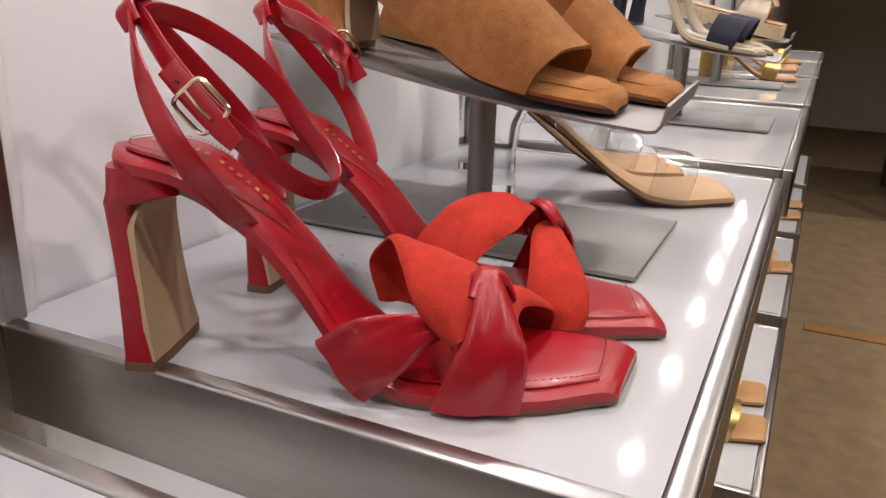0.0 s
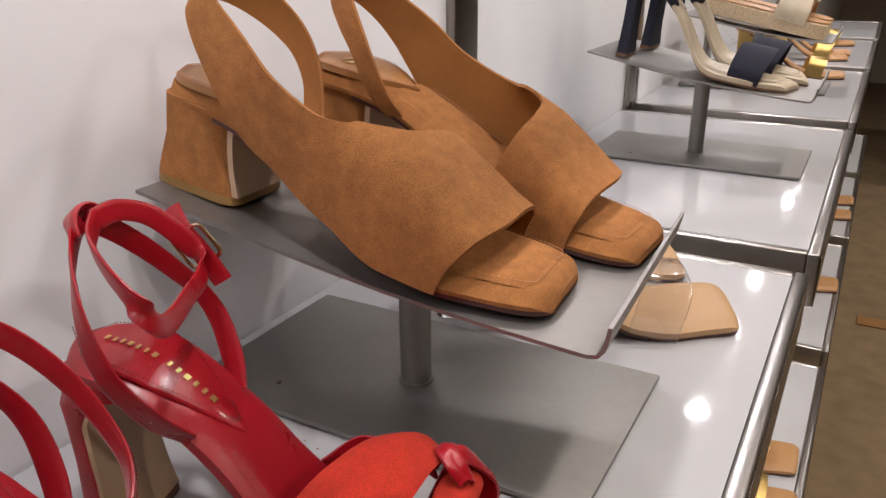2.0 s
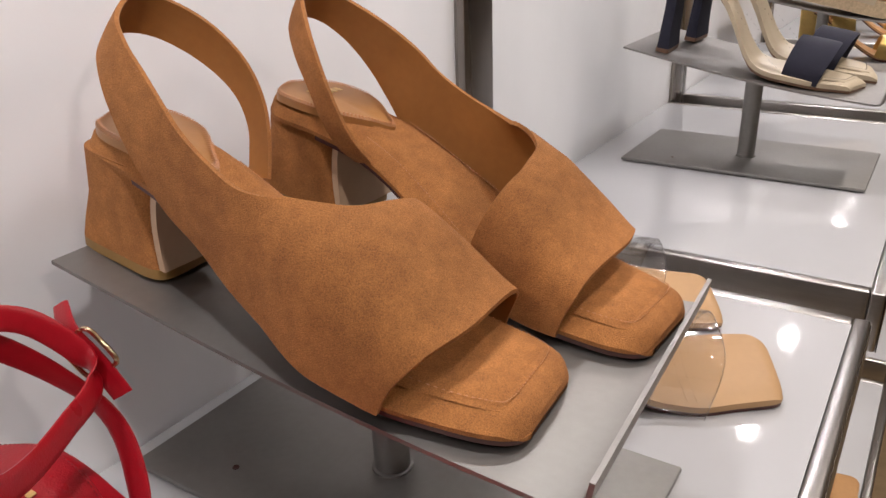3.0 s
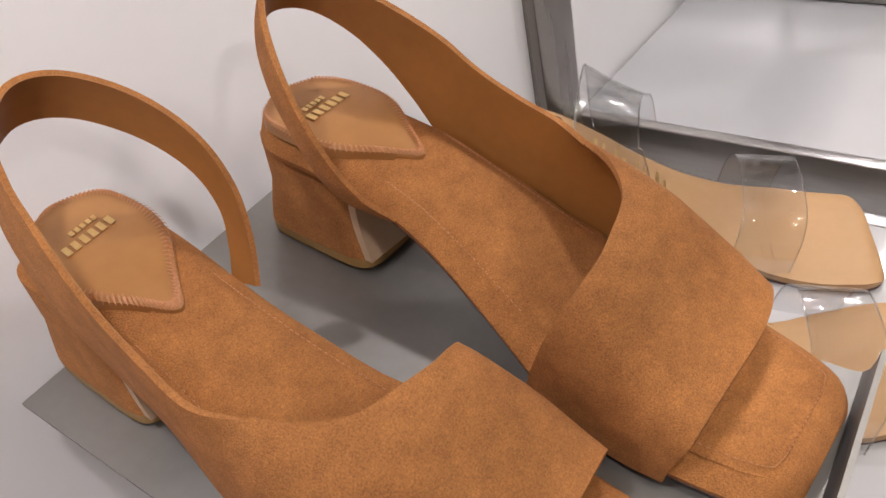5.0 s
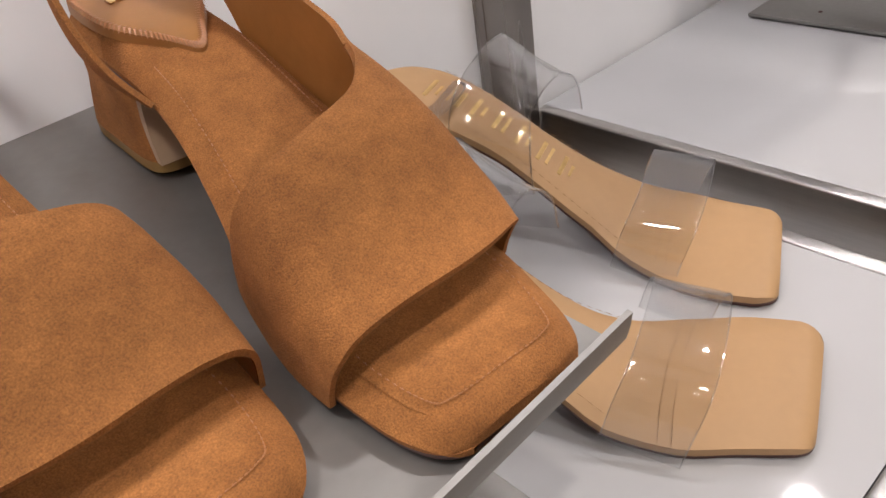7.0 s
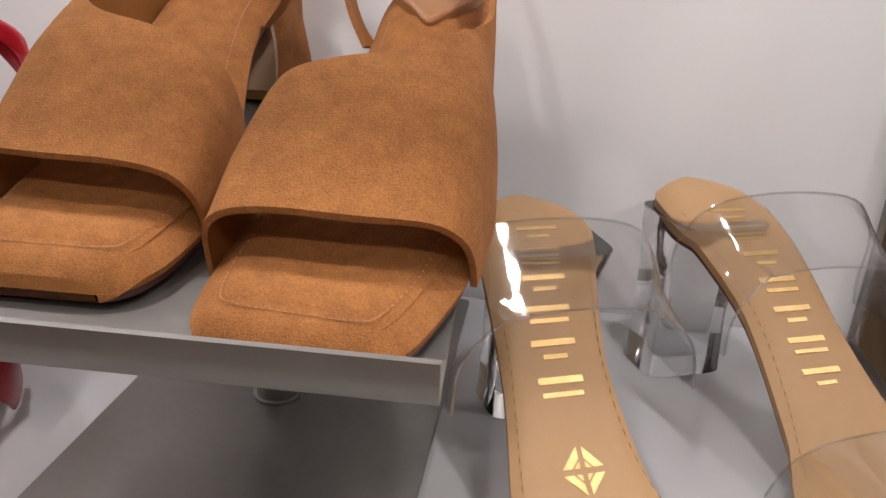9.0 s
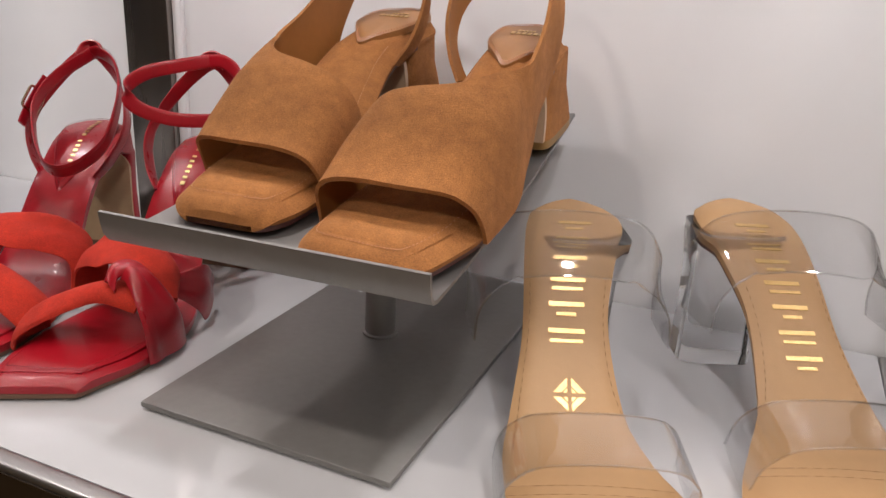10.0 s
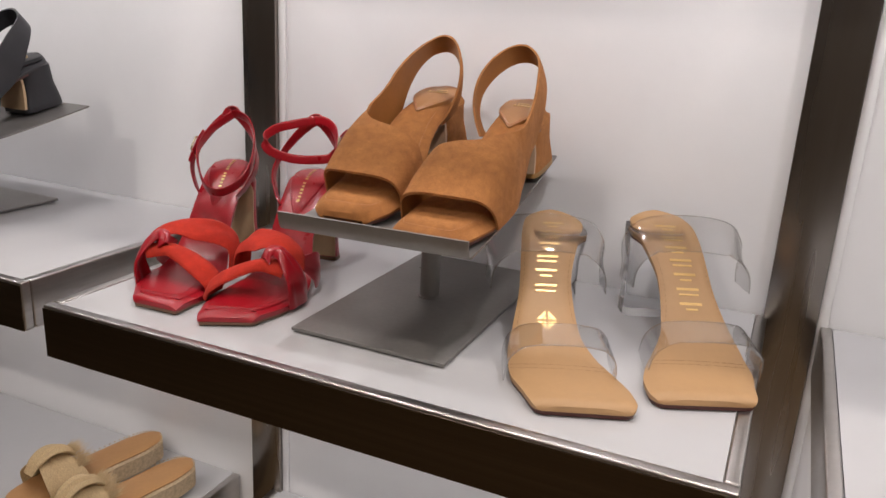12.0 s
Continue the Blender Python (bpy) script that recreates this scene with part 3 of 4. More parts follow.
    part("seam", stitches([row[0].lerp(row[10], 0.955) + Vector((-0.0012 if row[5].x < 0 else 0.0012, 0.0004 if row[5].y > 0.24 else 0, 0.0)) for row in grid[12:60:4]], 90, up=(1, 0.2, 0)), thread, sling, "edge stitching")
    return toe_in(root, 0.185, 0.07)


# the run of an ankle strap from the keeper round the ankle: hanging forward, and set nearly level
HANGING = [(0.0, 0.222, 0.170), (-0.019, 0.203, 0.153), (-0.0275, 0.185, 0.1345), (-0.023, 0.170, 0.118), (-0.012, 0.155, 0.100), (0.001, 0.1445, 0.0915), (0.017, 0.141, 0.092), (0.032, 0.148, 0.101), (0.040, 0.160, 0.114), (0.0415, 0.175, 0.134), (0.037, 0.191, 0.152), (0.025, 0.207, 0.1655), (0.009, 0.218, 0.1715)]
LEVEL = [(0.0, 0.2175, 0.1735), (-0.013, 0.2150, 0.1740), (-0.027, 0.208, 0.166), (-0.0350, 0.195, 0.1480), (-0.031, 0.189, 0.137), (-0.012, 0.185, 0.133), (0.012, 0.177, 0.134), (0.033, 0.168, 0.143), (0.0405, 0.171, 0.156), (0.034, 0.187, 0.1655), (0.018, 0.206, 0.1700)]


def red_sandal(leather=RED, suede=RED_SUEDE, panel=RED_HEEL, label="", group="", knot=True, thread=RED_THREAD, tip=HEEL_BROWN, bed_mat=None, buckled=True, ring=HANGING, lean=(0, -0.35, 1), pin=(1, 2, 3), tail=0.001):
    L = 0.238
    last = Last(L, [(0, 0.014), (0.05, 0.0125), (0.095, 0.0125), (0.112, 0.0155), (0.129, 0.0300), (0.1425, 0.0490), (0.156, 0.0680), (0.168, 0.0810), (0.18, 0.0915), (0.195, 0.1020), (0.21, 0.1075), (L, 0.1105)],
                [(0, 0.0245), (0.003, 0.0265), (0.015, 0.0305), (0.04, 0.0395), (0.065, 0.0435), (0.09, 0.0430), (0.112, 0.0390), (0.13, 0.0330), (0.15, 0.0265), (0.18, 0.0245), (0.21, 0.026), (0.225, 0.022), (0.233, 0.014), (L, 0.004)],
                [(0, 0.0245), (0.003, 0.0265), (0.015, 0.031), (0.04, 0.038), (0.065, 0.0385), (0.09, 0.036), (0.112, 0.0305), (0.13, 0.0260), (0.15, 0.0225), (0.18, 0.0235), (0.21, 0.026), (0.225, 0.022), (0.233, 0.014), (L, 0.004)], skew=-0.007)
    root = thing("heeled_sandal", label, "shoe", group)
    part("footbed", last.slab(-0.0088, 0.0, 0.0, round_top=0.0036, nose=0.004, arch=0.004), bed_mat or leather, root, "padded leather footbed")
    part("outsole", last.slab(-0.012, -0.0091, 0.0012, y1=0.20, round_top=0), HEEL_BROWN, root, "thin brown outsole")
    part("toe_pad", last.slab(0.0, 0.0018, 0.0065, y0=0.010, y1=0.152, round_top=0.0018, nose=0.0014), bed_mat or leather, root, "raised leather insole pad")
    line = [last.at(u, y, 0.0022) for u, y in ((-0.72, 0.15), (-0.76, 0.09), (-0.76, 0.05), (-0.72, 0.016), (-0.5, 0.0125), (0, 0.012), (0.5, 0.0125), (0.72, 0.016), (0.76, 0.05), (0.74, 0.09), (0.70, 0.15))]
    part("seam", stitches(line, 110), thread, root, "insole stitching")
    pad = [(-0.6, 0.2285), (-0.80, 0.212), (-0.78, 0.192), (-0.52, 0.175), (-0.1, 0.1585), (0.1, 0.1585), (0.45, 0.172), (0.76, 0.190), (0.80, 0.212), (0.6, 0.2285), (0, 0.2335)]
    bm = bmesh.new()
    rim = spline(pad + [pad[0]], 60)[:-1]
    cols = []
    for f, lift in ((1.0, 0.0006), (0.97, 0.0020), (0.6, 0.0026), (0.25, 0.0028)):
        cols.append([bm.verts.new(last.at(q[0] * f, 0.20 + (q[1] - 0.20) * f, lift)) for q in rim])
    for a, b in zip(cols, cols[1:]):
        for i in range(60):
            bm.faces.new((a[i], a[(i + 1) % 60], b[(i + 1) % 60], b[i]))
    bm.faces.new(cols[-1])
    hp = part("heel_pad", bm, bed_mat or leather, root, "glossy heel pad")
    part("pad_seam", stitches([last.at(q[0] * 0.9, 0.20 + (q[1] - 0.20) * 0.93, 0.0032) for q in spline(pad + [pad[0]], 40)], 110, 0.0016), thread, hp, "heel pad stitching")
    if knot:
        gold_bars(hp, last, [(0.06, 0.2210 - 0.0040 * i - (0.003 if i > 6 else 0), 0.0017, 0.0007 if i % 3 else 0.0011) for i in range(13)], 0.0039)

    # tall block heel, waisted at the top and flaring to the tip
    zt = last.z(0.21) - 0.006

    def block(yf, yb, hw, z):
        return rounded(0, (yf + yb) / 2, hw, (yb - yf) / 2, z, n=40, power=3.2 + 4.5 * max(0.0, 1 - z / zt))

    rows = [(0.2065, 0.2378, 0.0240, last.z(0.2065) - 0.004), (0.2000, 0.2385, 0.0246, zt - 0.011), (0.2205, 0.2385, 0.0240, zt * 0.84), (0.2235, 0.2370, 0.0232, zt * 0.72), (0.2225, 0.2350, 0.0232, zt * 0.5), (0.2200, 0.2335, 0.0250, zt * 0.22), (0.2165, 0.2325, 0.0272, 0.0052)]
    part("heel", loft([block(*r) for r in rows]), leather, root, "leather covered flared heel")
    part("heel_tip", loft([block(0.2160, 0.2330, 0.0276, 0.0052), block(0.2160, 0.2330, 0.0276, 0.0004)]), tip, root, "brown rubber heel tip")
    breast = []
    for z in np.linspace(0.0058, zt * 0.84, 24):
        q = z / zt
        hw = lerp([(0, 0.0268), (0.22, 0.0246), (0.5, 0.0228), (0.70, 0.0226)], q)
        if q > 0.70:
            hw *= 0.70 + 0.30 * math.sqrt(max(0.0, 1 - ((q - 0.70) / 0.145) ** 2))
        yf = lerp([(0, 0.2163), (0.22, 0.2200), (0.5, 0.2225), (0.72, 0.2235), (0.84, 0.2205)], q)
        breast.append([Vector((-hw, yf - 0.0006, z)), Vector((-hw * 0.5, yf - 0.0012, z)), Vector((hw * 0.5, yf - 0.0012, z)), Vector((hw, yf - 0.0006, z)), Vector((hw, yf + 0.004, z)), Vector((-hw, yf + 0.004, z))])
    part("heel_breast", loft(breast), panel, root, "sand coloured heel breast")

    ax = lambda p: (0, p.y, 0.006)
    if knot:
        # knot at the outer side, two suede bands to the inner side, two leather bands to the outer sole
        part("leather_band", band([(-0.0370, 0.1380, 0.0300), (-0.0430, 0.1180, 0.0455), (-0.0365, 0.0930, 0.0470), (-0.0290, 0.0800, 0.0440)], [(-0.0430, 0.1160, 0.0035), (-0.0455, 0.1030, 0.0175), (-0.0385, 0.0870, 0.0340), (-0.0300, 0.0750, 0.0380)], 0.0026, 36, 0.003, 0.0009, 2.2, 0.6), leather, root, "gathered red leather band")
        part("suede_band", band([(0.0370, 0.1240, 0.0200), (0.0360, 0.1290, 0.0430), (0.0240, 0.1190, 0.0600), (0.0060, 0.1120, 0.0650), (-0.0190, 0.1040, 0.0620), (-0.0380, 0.0945, 0.0490), (-0.0430, 0.0790, 0.0330)], [(0.0400, 0.0910, 0.0120), (0.0385, 0.0945, 0.0370), (0.0230, 0.0860, 0.0480), (0.0080, 0.0770, 0.0530), (-0.0090, 0.0710, 0.0600), (-0.0285, 0.0690, 0.0530), (-0.0385, 0.0700, 0.0380)], 0.0026, 52, 0.0060, 0.0011, 2.2, 1.4), suede, root, "gathered red suede band")
        part("suede_band", band([(-0.0280, 0.0680, 0.0460), (-0.0110, 0.0700, 0.0470), (0.0060, 0.0690, 0.0430), (0.0240, 0.0670, 0.0340), (0.0370, 0.0670, 0.0220), (0.0405, 0.0690, 0.0090)], [(-0.0320, 0.0540, 0.0360), (-0.0120, 0.0520, 0.0410), (0.0010, 0.0460, 0.0385), (0.0210, 0.0370, 0.0285), (0.0350, 0.0340, 0.0180), (0.0400, 0.0360, 0.0080)], 0.0026, 44, 0.0065, 0.0010, 1.8, 0.2), suede, root, "gathered red suede band")
        part("leather_band", band([(-0.0200, 0.0720, 0.0605), (-0.0335, 0.0705, 0.0555), (-0.0460, 0.0775, 0.0310), (-0.0440, 0.0875, 0.0030)], [(-0.0130, 0.0630, 0.0575), (-0.0255, 0.0585, 0.0540), (-0.0405, 0.0485, 0.0320), (-0.0425, 0.0500, 0.0040)], 0.0030, 36, 0.004, 0.0011, 2.4, 2.0), leather, root, "gathered red leather band")
        part("knot_wrap", band([(-0.0290, 0.0760, 0.0530), (-0.0200, 0.0730, 0.0625), (-0.0120, 0.0660, 0.0610), (-0.0110, 0.0590, 0.0520)], [(-0.0330, 0.0680, 0.0500), (-0.0270, 0.0640, 0.0575), (-0.0200, 0.0590, 0.0565), (-0.0190, 0.0550, 0.0480)], 0.0030, 30, 0.003, 0.0009, 2.6, 1.0), leather, root, "leather knot wrap")
    else:
        part("toe_band", ribbon([(-0.0395, 0.062, 0.006, 0.040), (-0.039, 0.060, 0.024, 0.042), (-0.022, 0.056, 0.044, 0.044), (0, 0.054, 0.050, 0.044), (0.022, 0.056, 0.044, 0.044), (0.037, 0.060, 0.024, 0.042), (0.0375, 0.062, 0.006, 0.040)], 0.0026, ax, 36), suede, root, "wide dark toe band")

    # ankle strap: side straps from the sole to a loop round the ankle
    axh = lambda p: (0, p.y - 0.7 * max(0.0, p.z - 0.125), p.z)
    for s in (-1, 1):
        run = [(s * 0.0215, 0.171, 0.078, 0.0105), (s * 0.0300, 0.1775, 0.0895, 0.0130), (s * 0.0375, 0.187, 0.107, 0.0125), (s * 0.0380, 0.196, 0.122, 0.0115), (s * 0.0310, 0.207, 0.139, 0.0108), (s * 0.0205, 0.216, 0.155, 0.0105), (s * 0.0080, 0.2225, 0.168, 0.0108), (s * 0.0010, 0.2245, 0.172, 0.011)]
        st = part("side_strap", ribbon(run, 0.0022, axh, 34), leather, root, "leather side strap")
        part("strap_seam", stitches([(q[0] + s * 0.0014, q[1] + 0.0034, q[2] - 0.0022) for q in run[1:5]], 44, 0.0016, up=(s, 0, 0)), thread, st, "strap stitching")
    # keeper that joins the side straps behind the heel, and the ankle strap threaded through it
    part("keeper", ribbon([(-0.009, 0.2215, 0.1665, 0.012), (-0.006, 0.2260, 0.1735, 0.013), (0.0, 0.2270, 0.1765, 0.013), (0.006, 0.2255, 0.1740, 0.013), (0.009, 0.2215, 0.1665, 0.012)], 0.0030, lambda p: (0, 0.212, 0.160), 20), leather, root, "folded leather keeper")
    mid = Vector([sum(q[i] for q in ring) / len(ring) for i in range(3)])
    loop = [(*q, 0.0105) for q in ring] + [(*ring[0], 0.0105)]
    strap = part("ankle_strap", ribbon(loop, 0.0022, lambda p: mid, 80, ring=True, upright=lean), leather, root, "leather ankle strap")
    part("strap_seam", stitches([Vector(q[:3]) + (Vector(q[:3]) - mid) * 0.035 + Vector(lean).normalized() * 0.0042 for q in loop], 150, up=lean), thread, strap, "strap stitching")
    if buckled:
        c0, c1, c2 = (Vector(ring[k]) for k in pin)
        out = (c1 - mid).normalized()
        d1 = (c2 - c0).normalized()
        nrm = (out - d1 * out.dot(d1)).normalized()
        d2 = d1.cross(nrm).normalized()
        c = c1 + nrm * 0.0030
        e = [(*(c1 + nrm * 0.0024 + d1 * a + nrm * b), w) for a, b, w in ((-0.022, -0.0015, 0.0105), (-0.010, 0.0, 0.0108), (0.0, 0.0006, 0.0108), (0.012, 0.001, 0.0105), (0.022, tail, 0.008))]
        part("strap_end", ribbon(e, 0.0020, lambda p: p - nrm, 18, upright=d2), leather, strap, "punched strap end")
        for a in (-0.014, -0.004, 0.008):
            hole = [[c1 + nrm * (0.0043 + h) + d1 * (a + r * math.cos(k * math.pi / 5)) + d2 * r * math.sin(k * math.pi / 5) for k in range(10)] for r, h in ((0.0010, -0.0008), (0.0009, 0.0002))]
            part("punch_hole", loft(hole), thread, strap, "small punched hole")
        rings = []
        for k in range(41):
            a = 2 * math.pi * k / 40
            ca, sa = math.cos(a), math.sin(a)
            p = c + d1 * 0.0098 * math.copysign(abs(ca) ** 0.35, ca) + d2 * 0.0092 * math.copysign(abs(sa) ** 0.35, sa)
            t = (d1 * -sa + d2 * ca).normalized()
            o = t.cross(nrm)
            rings.append([p + (o * math.cos(b) + nrm * math.sin(b)) * 0.0011 for b in [2 * math.pi * i / 8 for i in range(8)]])
        bk = part("buckle", loft(rings, caps=False), BRASS, root, "square pale gold buckle")
        part("prong", ribbon([(*(c + d1 * 0.009), 0.0016), (*(c + nrm * 0.0016), 0.0016), (*(c - d1 * 0.0098), 0.0016)], 0.0014, lambda p: p - nrm, 10), BRASS, bk)
    return root


def clear_mule(label="", group="", bed=NUDE, band=VINYL, heel_mat=LUCITE, printed=1, sub="clear_mule"):
    L = 0.243
    bow = lambda rows, sgn: [(y, w + sgn * 0.015 * math.sin(math.pi * min(1, max(0, (y - 0.02) / (L - 0.02))))) for y, w in rows]
    last = Last(L, [(0, 0.0135), (0.05, 0.012), (0.08, 0.015), (0.11, 0.030), (0.14, 0.053), (0.17, 0.078), (0.20, 0.098), (0.22, 0.106), (L, 0.109)],
                bow([(0, 0.0305), (0.0015, 0.0340), (0.005, 0.0368), (0.012, 0.0388), (0.03, 0.0405), (0.06, 0.0415), (0.085, 0.038), (0.11, 0.031), (0.15, 0.0235), (0.19, 0.0255), (0.215, 0.027), (0.23, 0.0225), (0.238, 0.0145), (L, 0.004)], 1),
                bow([(0, 0.0305), (0.0015, 0.0340), (0.005, 0.0368), (0.012, 0.0390), (0.03, 0.0405), (0.06, 0.039), (0.085, 0.032), (0.11, 0.024), (0.15, 0.0205), (0.19, 0.0245), (0.215, 0.027), (0.23, 0.0225), (0.238, 0.0145), (L, 0.004)], -1), skew=-0.001)
    root = thing(sub, label, "shoe", group)
    part("footbed", last.slab(-0.0085, 0.0, 0.0, pad=0.0008, round_top=0.0036, nose=0.004), bed, root, "padded nude leather footbed")
    part("outsole", last.slab(-0.0118, -0.0087, 0.0012, y1=0.212, round_top=0), OUTSOLE, root, "thin dark outsole")
    if printed:
        for yy in (0.058, 0.064):
            part("crease", stitches([last.at(u, yy + 0.003 * (1 - u * u), 0.0008) for u in (-0.97, -0.5, 0, 0.5, 0.97)], 12, 0.0075, 0.00022), NUDE_LINE, root, "fold line in the insole")
        for sgn in (-1, 1):
            part("edge_line", stitches([last.at(sgn * 0.86, y, 0.0007) for y in (0.09, 0.12, 0.15, 0.18, 0.21)], 26, 0.0048, 0.00022), NUDE_LINE, root, "insole edge line")
        bars = []
        y = 0.210 if printed == 1 else 0.206
        for k in range(6 if printed == 1 else 7):
            bars.append((0.0, y - k * 0.0128, 0.0092, 0.0011))
            bars.append((0.0, y - k * 0.0128 - 0.0048, 0.0082 if k % 2 else 0.0050, 0.0008))
        gold_bars(root, last, bars, 0.0012)
        if printed == 1:
            bm = bmesh.new()
            for qx, qy in ((-1, -1), (1, -1), (1, 1), (-1, 1)):
                for f0, f1 in ((0.16, 0.38), (0.50, 0.95)):
                    tri = [(0.12 * qx, f0 * qy), (f0 * qx, 0.12 * qy), (f1 * qx, 0.12 * qy), (0.12 * qx, f1 * qy)]
                    vs = []
                    for a, b in tri:
                        yy = 0.116 + b * 0.0085
                        vs.append(bm.verts.new(last.at(0.04, yy, 0.0012) + Vector((a * 0.0085, 0, 0))))
                    bm.faces.new(vs)
            part("print_emblem", bm, GOLD, root, "gold diamond emblem", smooth=False)
    zt = last.z(0.215) - 0.0085
    rows = [(0.186, 0.238, 0.0238, zt + 0.002), (0.190, 0.238, 0.0238, zt - 0.006), (0.200, 0.237, 0.021, zt * 0.7), (0.203, 0.236, 0.0205, zt * 0.4), (0.201, 0.236, 0.0215, 0.0006)]
    part("heel", loft([rounded(0, (a + b) / 2, h, (b - a) / 2, z, n=28, power=5) for a, b, h, z in rows]), heel_mat, root, "clear lucite block heel")
    # vinyl bands, open arches over the foot
    for yf, wid, hi, out, lab in ((0.071, 0.036, 0.033, 0.0425, "clear vinyl toe band"), (0.152, 0.044, 0.046, 0.0490, "clear vinyl instep band")):
        zc = last.z(yf)
        lean = 0.0 if yf < 0.1 else 0.010
        pts = []
        for k in range(9):
            a = math.pi * k / 8
            c, s = math.cos(a), math.sin(a)
            cx = sum(last.edges(yf)) / 2
            pts.append((cx - out * math.copysign(abs(c) ** 0.55, c), yf - 0.012 * s * (1 if yf < 0.1 else 0.4) + lean * s, zc - 0.006 + (hi + 0.006) * abs(s) ** 0.8, wid))
        up = (0, 1, 0.12 if yf < 0.1 else 0.75)
        mid = lambda p, zc=zc: (0, p.y, zc - 0.01)
        strap = part("band", ribbon(pts, 0.0014, mid, 44, upright=up), band, root, lab)
        if band == VINYL:
            for e in (-1, 1):
                part("cut_edge", ribbon(pts, 0.0026, mid, 44, upright=up, span=sorted((e * 0.985, e * 1.02))), VINYL_EDGE, strap, "glossy cut edge")
    return root


def espadrille(label, group="", top=RAFFIA, thick=0.034):
    L = 0.25
    last = Last(L, [(0, thick), (L, thick + 0.008)],
                [(0, 0.014), (0.006, 0.024), (0.02, 0.035), (0.06, 0.043), (0.10, 0.040), (0.15, 0.033), (0.20, 0.032), (0.23, 0.026), (0.244, 0.015), (L, 0.004)],
                [(0, 0.014), (0.006, 0.024), (0.02, 0.036), (0.06, 0.042), (0.10, 0.036), (0.15, 0.029), (0.20, 0.031), (0.23, 0.026), (0.244, 0.015), (L, 0.004)])
    root = thing("espadrille_slide", label, "shoe", group)
    part("jute_sole", last.slab(-thick + 0.001, -0.003, 0.0, round_top=0.003), JUTE, root, "braided jute platform")
    part("insole", last.slab(-0.003, 0.001, 0.004, round_top=0.002), COGNAC, root, "cognac leather insole")
    rim = [last.at(u, y, -0.001) for u, y in ((-0.99, 0.11), (-1.0, 0.15), (-1.0, 0.19), (-1.0, 0.225), (-0.9, 0.243), (0, 0.2505), (0.9, 0.243), (1.0, 0.225), (1.0, 0.19), (1.0, 0.15), (0.99, 0.11))]
    part("blanket_stitch", stitches(rim, 46, 0.005, 0.0016), JUTE, root, "thick edge stitching")
    ax = lambda p: (0, p.y, thick - 0.02)
    part("band", ribbon([(-0.043, 0.075, thick - 0.01, 0.06), (-0.040, 0.072, thick + 0.018, 0.062), (-0.015, 0.068, thick + 0.040, 0.05), (0, 0.066, thick + 0.044, 0.038), (0.015, 0.068, thick + 0.040, 0.05), (0.039, 0.072, thick + 0.018, 0.062), (0.042, 0.075, thick - 0.01, 0.06)], 0.004, ax, 36, 0.002, 3.0), top, root, "woven raffia band")
    part("knot", ribbon([(0, 0.10, thick + 0.040, 0.022), (0, 0.085, thick + 0.054, 0.03), (0, 0.066, thick + 0.058, 0.032), (0, 0.047, thick + 0.050, 0.03), (0, 0.034, thick + 0.034, 0.022)], 0.006, lambda p: (0, 0.066, thick), 20, 0.003, 3.0), top, root, "raffia knot")
    bm = bmesh.new()
    rnd = random.Random(4)
    for k in range(420):
        x, y = rnd.uniform(-0.030, 0.030), 0.100 + rnd.uniform(-0.012, 0.006)
        p = Vector((x, y, thick + 0.040 - 14 * x * x))
        d = Vector((rnd.uniform(-0.006, 0.006), rnd.uniform(0.006, 0.026), rnd.uniform(-0.004, 0.016)))
        s = Vector((0.0007, 0, 0))
        vs = [bm.verts.new(q) for q in (p - s, p + s, p + d)]
        bm.faces.new(vs)
    tagged(part("fringe", bm, top, root, "frayed raffia fringe"), kind="stuff")
    return root


# main shelf
stand(0.251, 0.0745, tray_turn=2.8)
PITCH = math.degrees(math.atan2(0.050, 0.286))
TAN = "tan suede slingback sandal with low block heel on the steel tray"
place(stretch(tan_shoe(label=TAN, group="tan sandals"), 1.0, 1.04), 0.290, 0.104, 0.1112, 3.7, PITCH - 1.2)
place(stretch(flip(tan_shoe(label=TAN, group="tan sandals")), 1.0, 1.04), 0.383, 0.0815, 0.1076, -3.5, PITCH - 1.2)
REDL = "red leather and suede sandal with knotted straps on the shelf"
place(stretch(red_sandal(label=REDL, group="red sandals"), 1.04, 1.085), 0.105, 0.046, 0.0, 19.5)
place(stretch(flip(red_sandal(label=REDL, group="red sandals", ring=LEVEL, lean=(0, 0.2, 1), pin=(4, 3, 2), tail=0.008)), 1.04, 1.085), 0.190, 0.051, 0.0, 12)
CLR = "nude mule with clear vinyl bands and clear heel"
place(stretch(clear_mule(label=CLR, group="clear mules", printed=1), 1.14, 1.04), 0.550, 0.051, 0.0, 24)
place(stretch(flip(clear_mule(label=CLR, group="clear mules", printed=2)), 1.19, 1.04), 0.637, 0.115, 0.0, 24)

# shelf beyond, with the navy pair
stand(0.995, 0.040)
NAV = "navy suede heeled sandal with ankle strap on a steel tray"
place(red_sandal(NAVY, NAVY, NAVY, NAV, "navy sandals", knot=False, bed_mat=CREAM, thread=NAVY), 1.035, 0.070, 0.106, 3, PITCH)
place(flip(red_sandal(NAVY, NAVY, NAVY, NAV, "navy sandals", knot=False, bed_mat=CREAM, thread=NAVY)), 1.115, 0.062, 0.106, -2, PITCH)

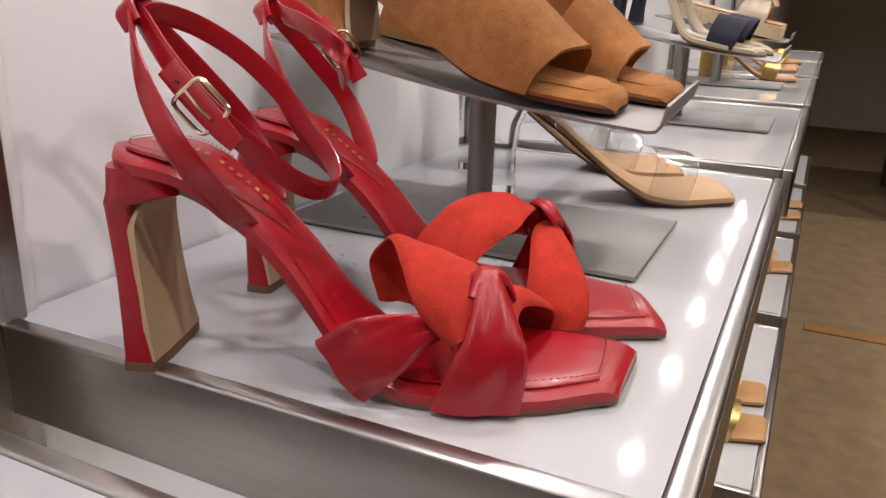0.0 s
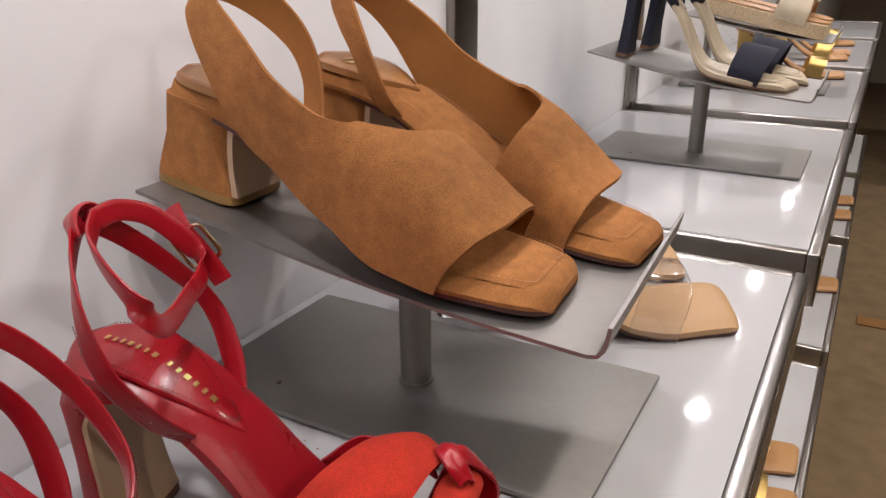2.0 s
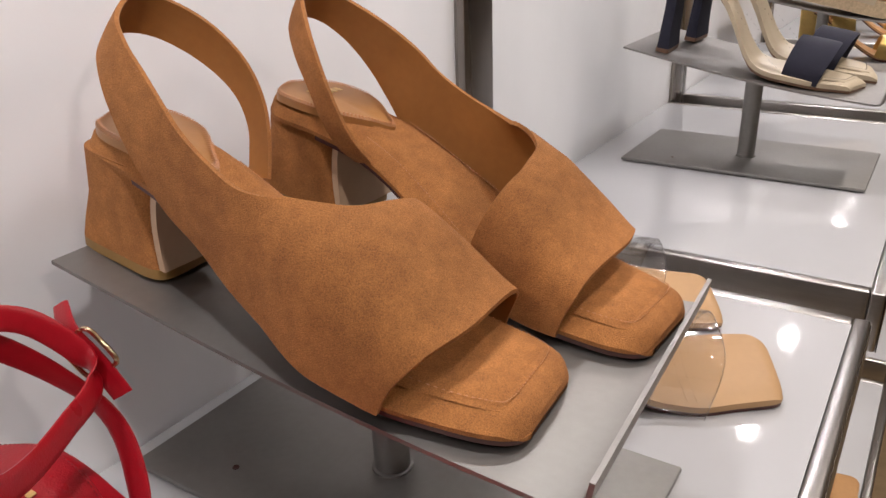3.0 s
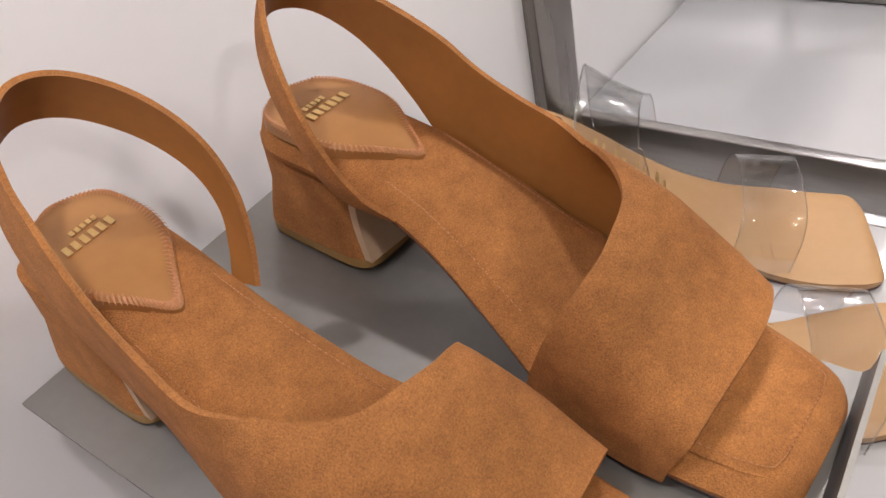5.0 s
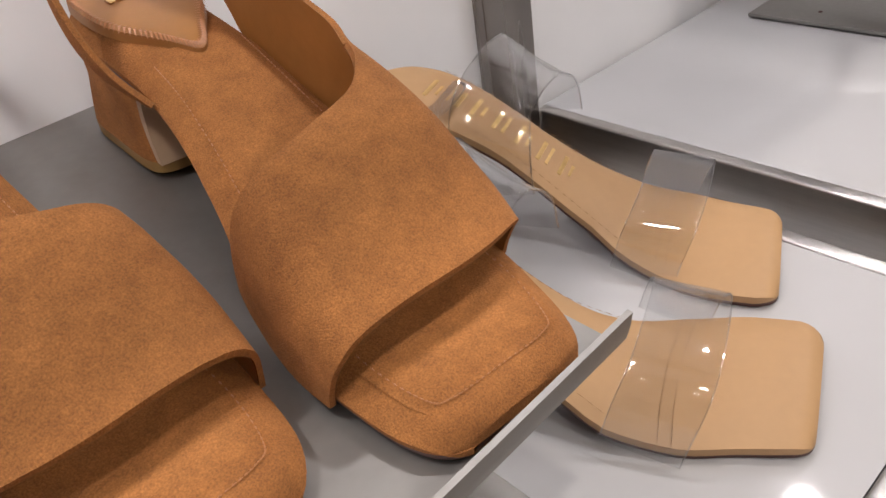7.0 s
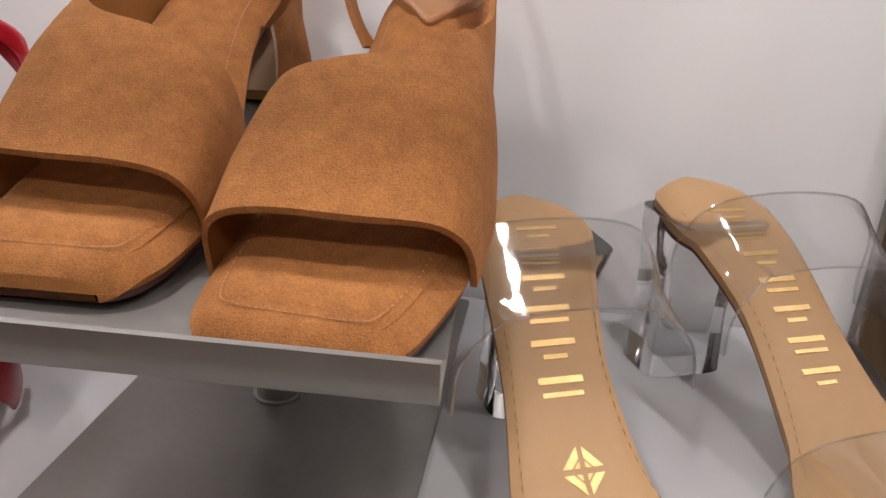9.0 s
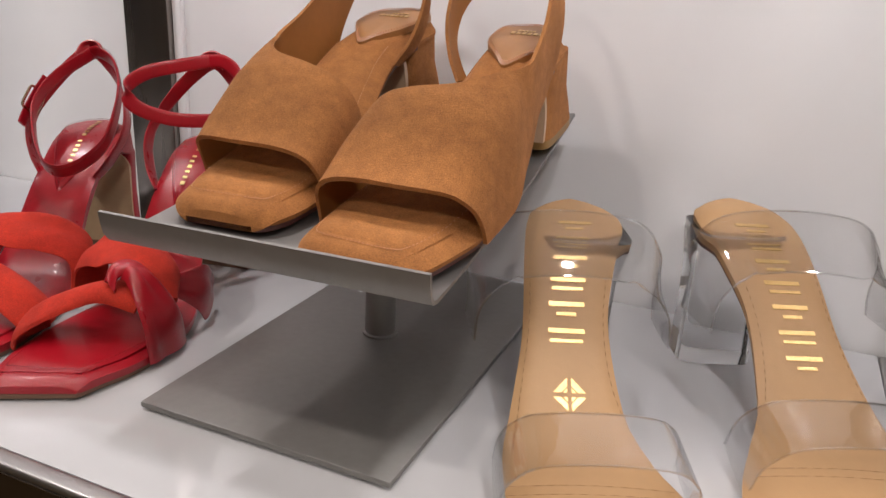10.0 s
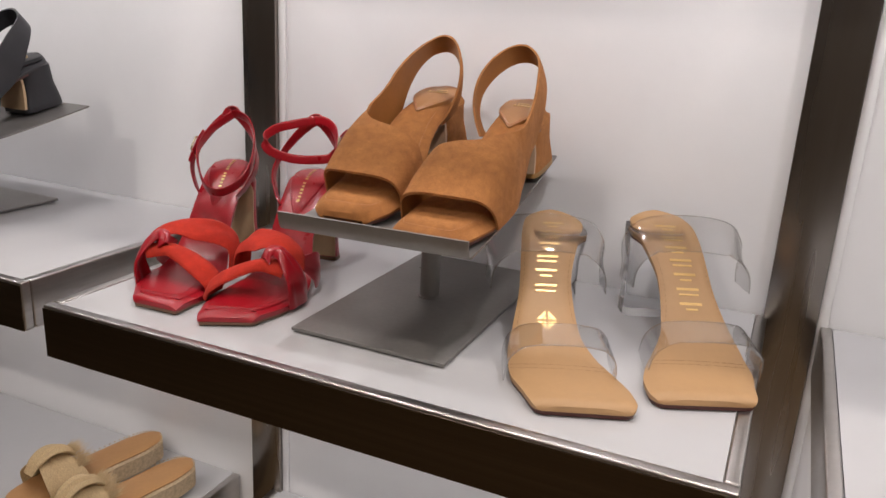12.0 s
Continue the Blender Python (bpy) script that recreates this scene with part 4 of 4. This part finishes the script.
# next shelf: pale platform slides on a stand and silver-gold flats
stand(1.66, 0.06)
PLAT = "beige platform slide with cognac band on a steel tray"
place(espadrille(PLAT, "beige slides", CREAM), 1.70, 0.08, 0.106, 2, PITCH)
place(espadrille(PLAT, "beige slides", COGNAC), 1.79, 0.08, 0.106, -2, PITCH)
GLD = "metallic gold sandal on the shelf"
for gx, gy, gz in ((1.93, 0.04, 0.0), (2.25, 0.05, 0.0), (2.36, 0.05, 0.0), (2.6, 0.05, 0.0)):
    place(clear_mule(GLD, "gold sandals", COGNAC, GOLD_LEATHER, GOLD_LEATHER, 0, "gold_mule"), gx, gy, gz, 8)

# shelf on the other side, with the black pair
stand(-0.498, 0.010, width=0.33)
BLK = "black leather slingback sandal with tan heel face on a steel tray"
place(tan_shoe(BLACK_LEATHER, BLACK_LEATHER, RED_HEEL, BLACK_LEATHER, BLK, "black sandals", BLACK_LEATHER, BLACK_LEATHER), -0.430, 0.045, 0.108, 2, PITCH)
place(flip(tan_shoe(BLACK_LEATHER, BLACK_LEATHER, RED_HEEL, BLACK_LEATHER, BLK, "black sandals", BLACK_LEATHER, BLACK_LEATHER)), -0.325, 0.040, 0.108, -2, PITCH)

# lower shelves
ESP = "natural raffia espadrille slide with braided jute sole"
place(espadrille(ESP, "raffia slides"), -0.275, 0.120, -0.439, -12)
place(espadrille(ESP, "raffia slides"), -0.175, 0.085, -0.439, -12)
for lx, ly, m in ((0.90, -0.03, GOLD_LEATHER), (1.02, -0.02, GOLD_LEATHER), (1.75, -0.03, COGNAC), (2.3, -0.03, CREAM), (2.45, -0.03, GOLD_LEATHER)):
    place(clear_mule("metallic sandal on the lower shelf", "lower shelf sandals", COGNAC, m, m, 0, "strap_mule"), lx, ly, -0.439, 4)

# far down the aisle
table = thing("display_table", "dark wood display table with pale shoes in the distance", "table")
part("tabletop", box(-0.6, 0.6, -0.45, 0.45, 0.72, 0.76, 0.006), DARK_WOOD, table)
for tx in (-0.54, 0.54):
    for ty in (-0.39, 0.39):
        part("leg", box(tx - 0.03, tx + 0.03, ty - 0.03, ty + 0.03, 0.0, 0.72, 0.004), DARK_WOOD, table)
table.location = (5.6, -0.95, FLOOR)
for k in range(5):
    place(clear_mule("pale metallic sandal on the distant table", "table sandals", COGNAC, GOLD_LEATHER, GOLD_LEATHER, 0, "strap_mule"), 5.15 + 0.2 * k, -1.1 + 0.13 * (k % 2), FLOOR + 0.76, 70)
